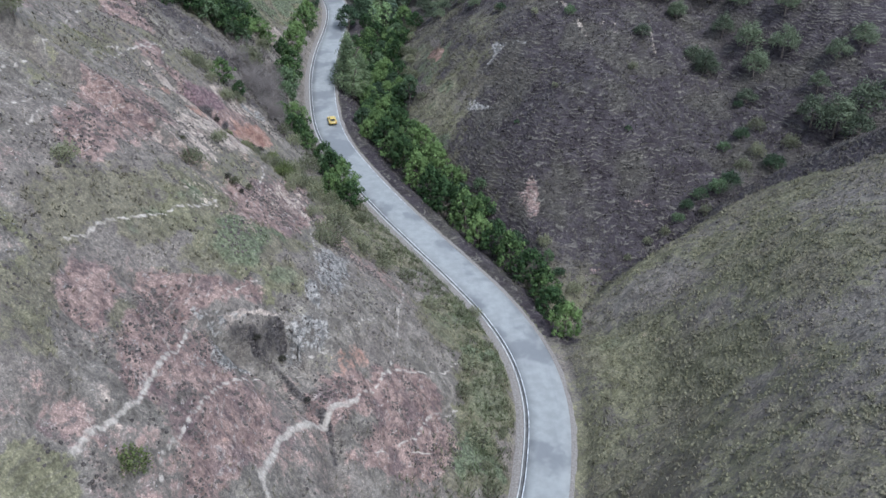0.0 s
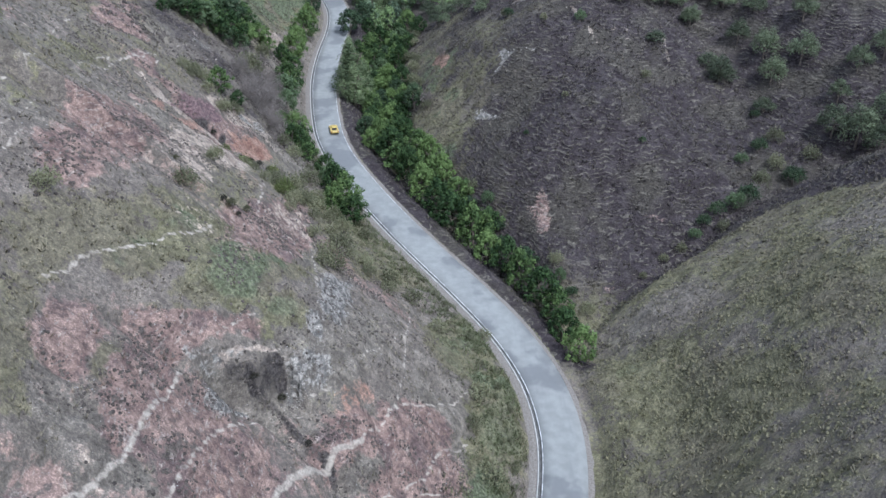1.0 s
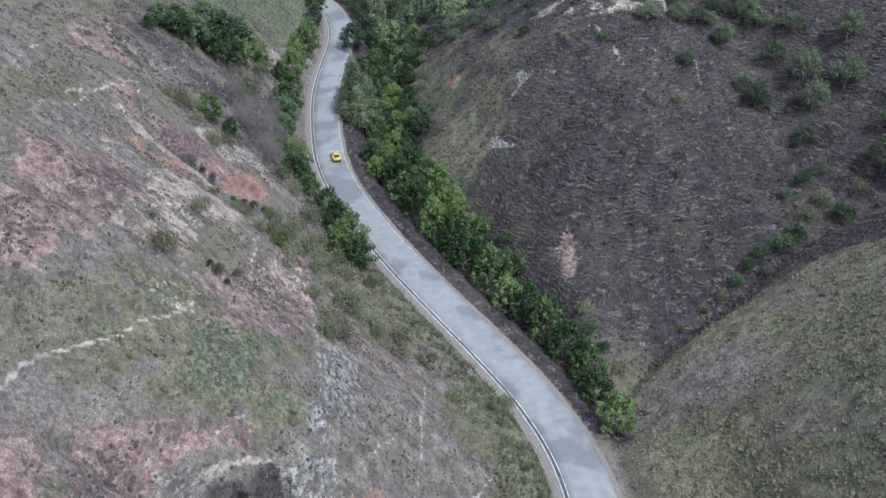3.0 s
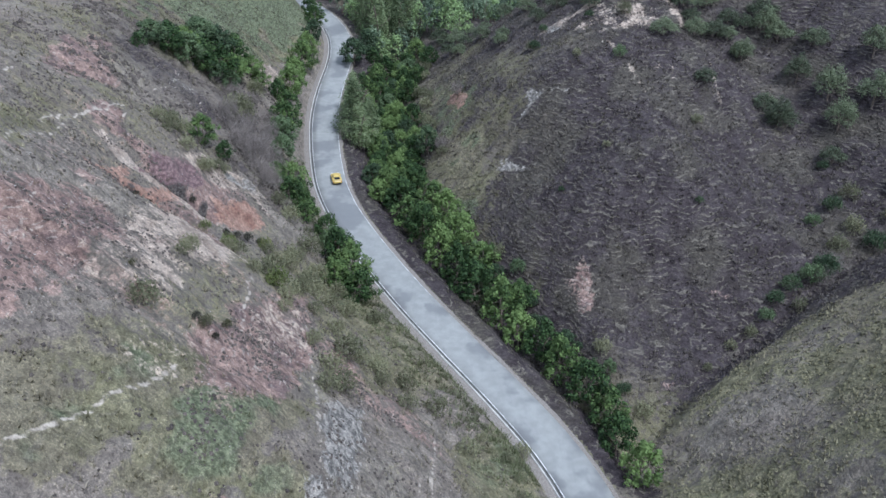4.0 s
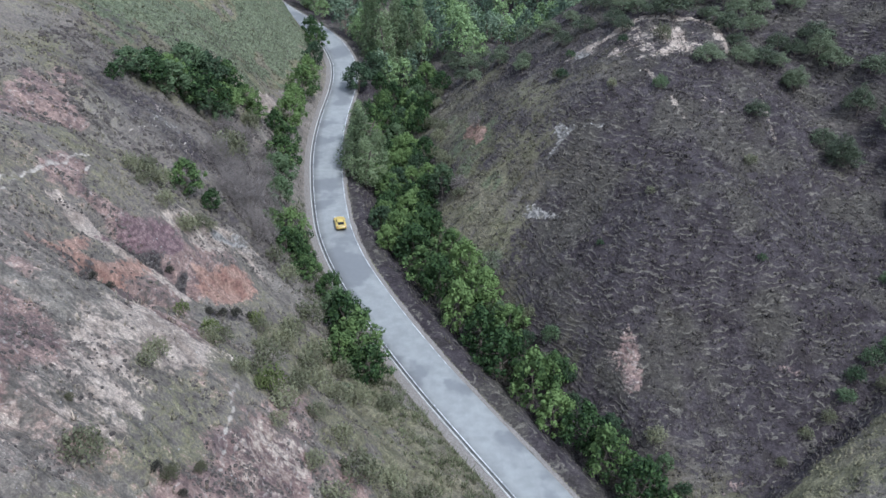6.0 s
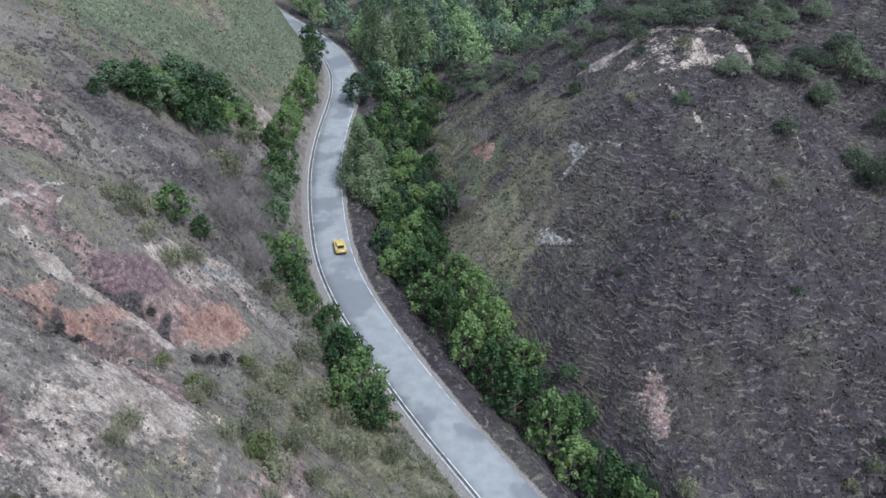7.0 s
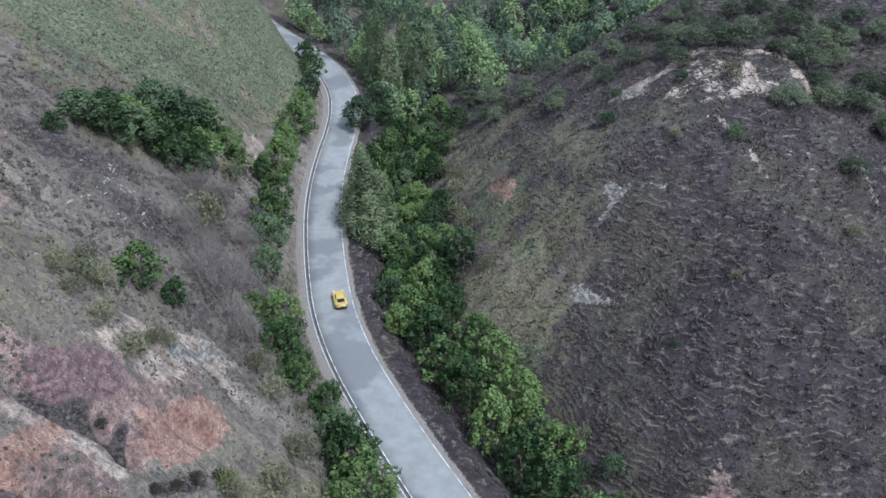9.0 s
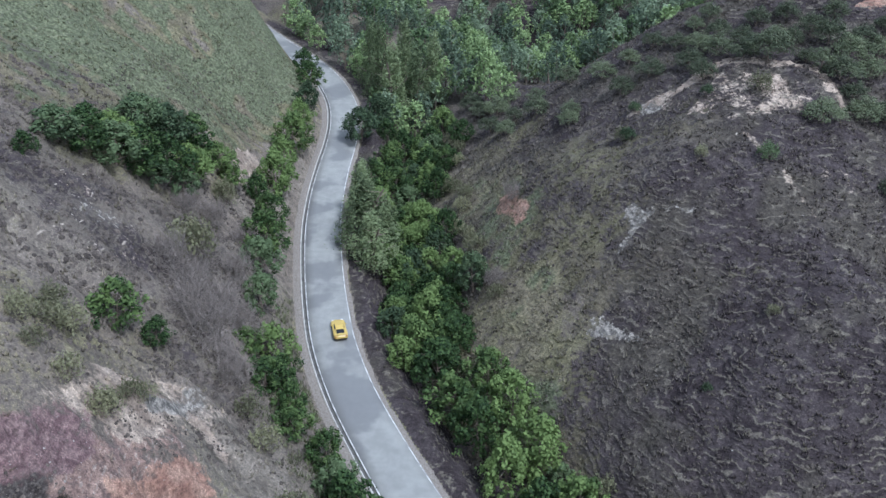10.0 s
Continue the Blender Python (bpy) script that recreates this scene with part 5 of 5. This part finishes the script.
def plain_gloss(name, color, rough, metal=0.0):
    m = Nodes(name)
    n = m.noise(3.0, 3)
    return m.done(m.mix(m.ramp(n, 0.2, 0.8, 0, 0.15), color, tuple(c * 0.7 for c in color)), rough, metal=metal, spec=0.5)


YELLOW = plain_gloss("yellow_car_paint", (0.52, 0.38, 0.10), 0.28)
GLASS_CAR = plain_gloss("dark_car_glass", (0.012, 0.013, 0.015), 0.06)
RUBBER = plain_gloss("tyre_rubber", (0.02, 0.02, 0.02), 0.8)
ALLOY = plain_gloss("grey_alloy", (0.35, 0.35, 0.36), 0.3, 0.9)
LAMP_RED = plain_gloss("red_lamp_glass", (0.30, 0.01, 0.01), 0.2)
LAMP_CLEAR = plain_gloss("clear_lamp_glass", (0.7, 0.7, 0.72), 0.1)
TRIM = plain_gloss("black_car_trim", (0.015, 0.015, 0.015), 0.5)


def loft(sections):
    """A closed skin through rings of equal length."""
    bm = bmesh.new()
    rings = [[bm.verts.new(p) for p in s] for s in sections]
    n = len(rings[0])
    for a, b in zip(rings, rings[1:]):
        for k in range(n):
            bm.faces.new((a[k], a[(k + 1) % n], b[(k + 1) % n], b[k]))
    bm.faces.new(rings[0][::-1])
    bm.faces.new(rings[-1])
    bmesh.ops.recalc_face_normals(bm, faces=bm.faces)
    return bm


def disc(radius, width, y, x, z, bevel=0.02):
    bm = bmesh.new()
    rings = []
    for w, r in ((-width / 2, radius - bevel), (-width / 2 + bevel, radius), (width / 2 - bevel, radius), (width / 2, radius - bevel)):
        rings.append([(x + w, y + r * math.cos(k * 0.3927), z + r * math.sin(k * 0.3927)) for k in range(16)])
    bm.free()
    return loft(rings)


def build_car():
    top = new("sports_car")
    tagged(top, "small glossy yellow two-door sports car on the road", "car")
    # stations from nose (+y) to tail: y, half width, sill, shoulder, deck height
    st = [(2.18, 0.55, 0.32, 0.50, 0.56), (2.05, 0.78, 0.22, 0.58, 0.66), (1.6, 0.89, 0.18, 0.66, 0.76), (1.0, 0.90, 0.18, 0.74, 0.84), (0.4, 0.88, 0.18, 0.78, 0.88), (-0.4, 0.88, 0.18, 0.80, 0.90),
          (-1.1, 0.92, 0.18, 0.84, 0.94), (-1.7, 0.92, 0.20, 0.82, 0.93), (-2.05, 0.84, 0.28, 0.76, 0.86), (-2.17, 0.66, 0.38, 0.68, 0.74)]
    rings = []
    for y, w, s, sh, dk in st:
        rings.append([(-w * 0.9, y, s), (-w, y, s + 0.16), (-w * 1.0, y, sh), (-w * 0.86, y, dk - 0.02), (-w * 0.4, y, dk), (w * 0.4, y, dk), (w * 0.86, y, dk - 0.02), (w, y, sh), (w, y, s + 0.16), (w * 0.9, y, s)])
    body = part("body", loft(rings), YELLOW, top)
    cabin = [(0.85, 0.66, 0.80, 0.82), (0.30, 0.70, 0.84, 1.22), (-0.25, 0.69, 0.86, 1.29), (-0.85, 0.66, 0.88, 1.21), (-1.65, 0.60, 0.88, 0.92)]
    part("cabin_glass", loft([[(-w, y, a), (-w * 0.78, y, b), (w * 0.78, y, b), (w, y, a)] for y, w, a, b in cabin]), GLASS_CAR, body, "dark tinted windows")
    part("roof", loft([[(-w, y, b + 0.005), (-w * 0.9, y, b + 0.035), (w * 0.9, y, b + 0.035), (w, y, b + 0.005)] for y, w, b in [(0.28, 0.54, 1.22), (-0.25, 0.55, 1.285), (-0.85, 0.52, 1.205), (-1.0, 0.49, 1.15)]]), YELLOW, body)
    for s in (-1, 1):
        part("pillar", loft([[(s * 0.52, y, z), (s * 0.60, y, z - 0.03), (s * 0.60, y, z + 0.02), (s * 0.52, y, z + 0.04)] for y, z in [(-0.85, 1.18), (-1.3, 1.05), (-1.7, 0.92)]]), YELLOW, body)
        part("headlight", loft([[(s * a, y, z) for a, z in ((0.50, 0.60), (0.74, 0.60), (0.74, 0.69), (0.50, 0.71))] for y in (2.08, 1.86)]), LAMP_CLEAR, body)
        part("tail_light", loft([[(s * a, y, z) for a, z in ((0.42, 0.68), (0.80, 0.68), (0.80, 0.78), (0.42, 0.78))] for y in (-2.02, -2.15)]), LAMP_RED, body)
        part("wing_mirror", loft([[(s * a, y, z) for a, z in ((0.88, 0.90), (1.04, 0.92), (1.04, 1.02), (0.88, 1.0))] for y in (0.52, 0.40)]), YELLOW, body)
        for y in (1.34, -1.30):
            wheel = part("wheel", disc(0.33, 0.22, y, s * 0.82, 0.33, 0.04), RUBBER, top)
            part("rim", disc(0.22, 0.23, y, s * 0.825, 0.33), ALLOY, wheel)
    part("spoiler", loft([[(x, -1.86, 0.93), (x, -2.10, 0.96), (x, -2.10, 1.0), (x, -1.86, 0.96)] for x in (-0.70, 0.70)]), YELLOW, body)
    part("rear_bumper", loft([[(x, -2.0, 0.30), (x, -2.19, 0.34), (x, -2.19, 0.46), (x, -2.0, 0.48)] for x in (-0.76, 0.76)]), TRIM, body, "black lower bumper")
    return top


car = build_car()
i = int(np.argmin(np.hypot(LINE[:, 0] + 21.8, LINE[:, 1] - 182)))
side = Vector((TANGENT[i, 1], -TANGENT[i, 0], 0)) * 1.0
car.matrix_basis = Matrix.Translation(Vector(LINE[i]) + side + Vector((0, 0, 0.04))) @ Matrix.Rotation(math.atan2(TANGENT[i, 1], TANGENT[i, 0]) - math.pi / 2, 4, "Z")
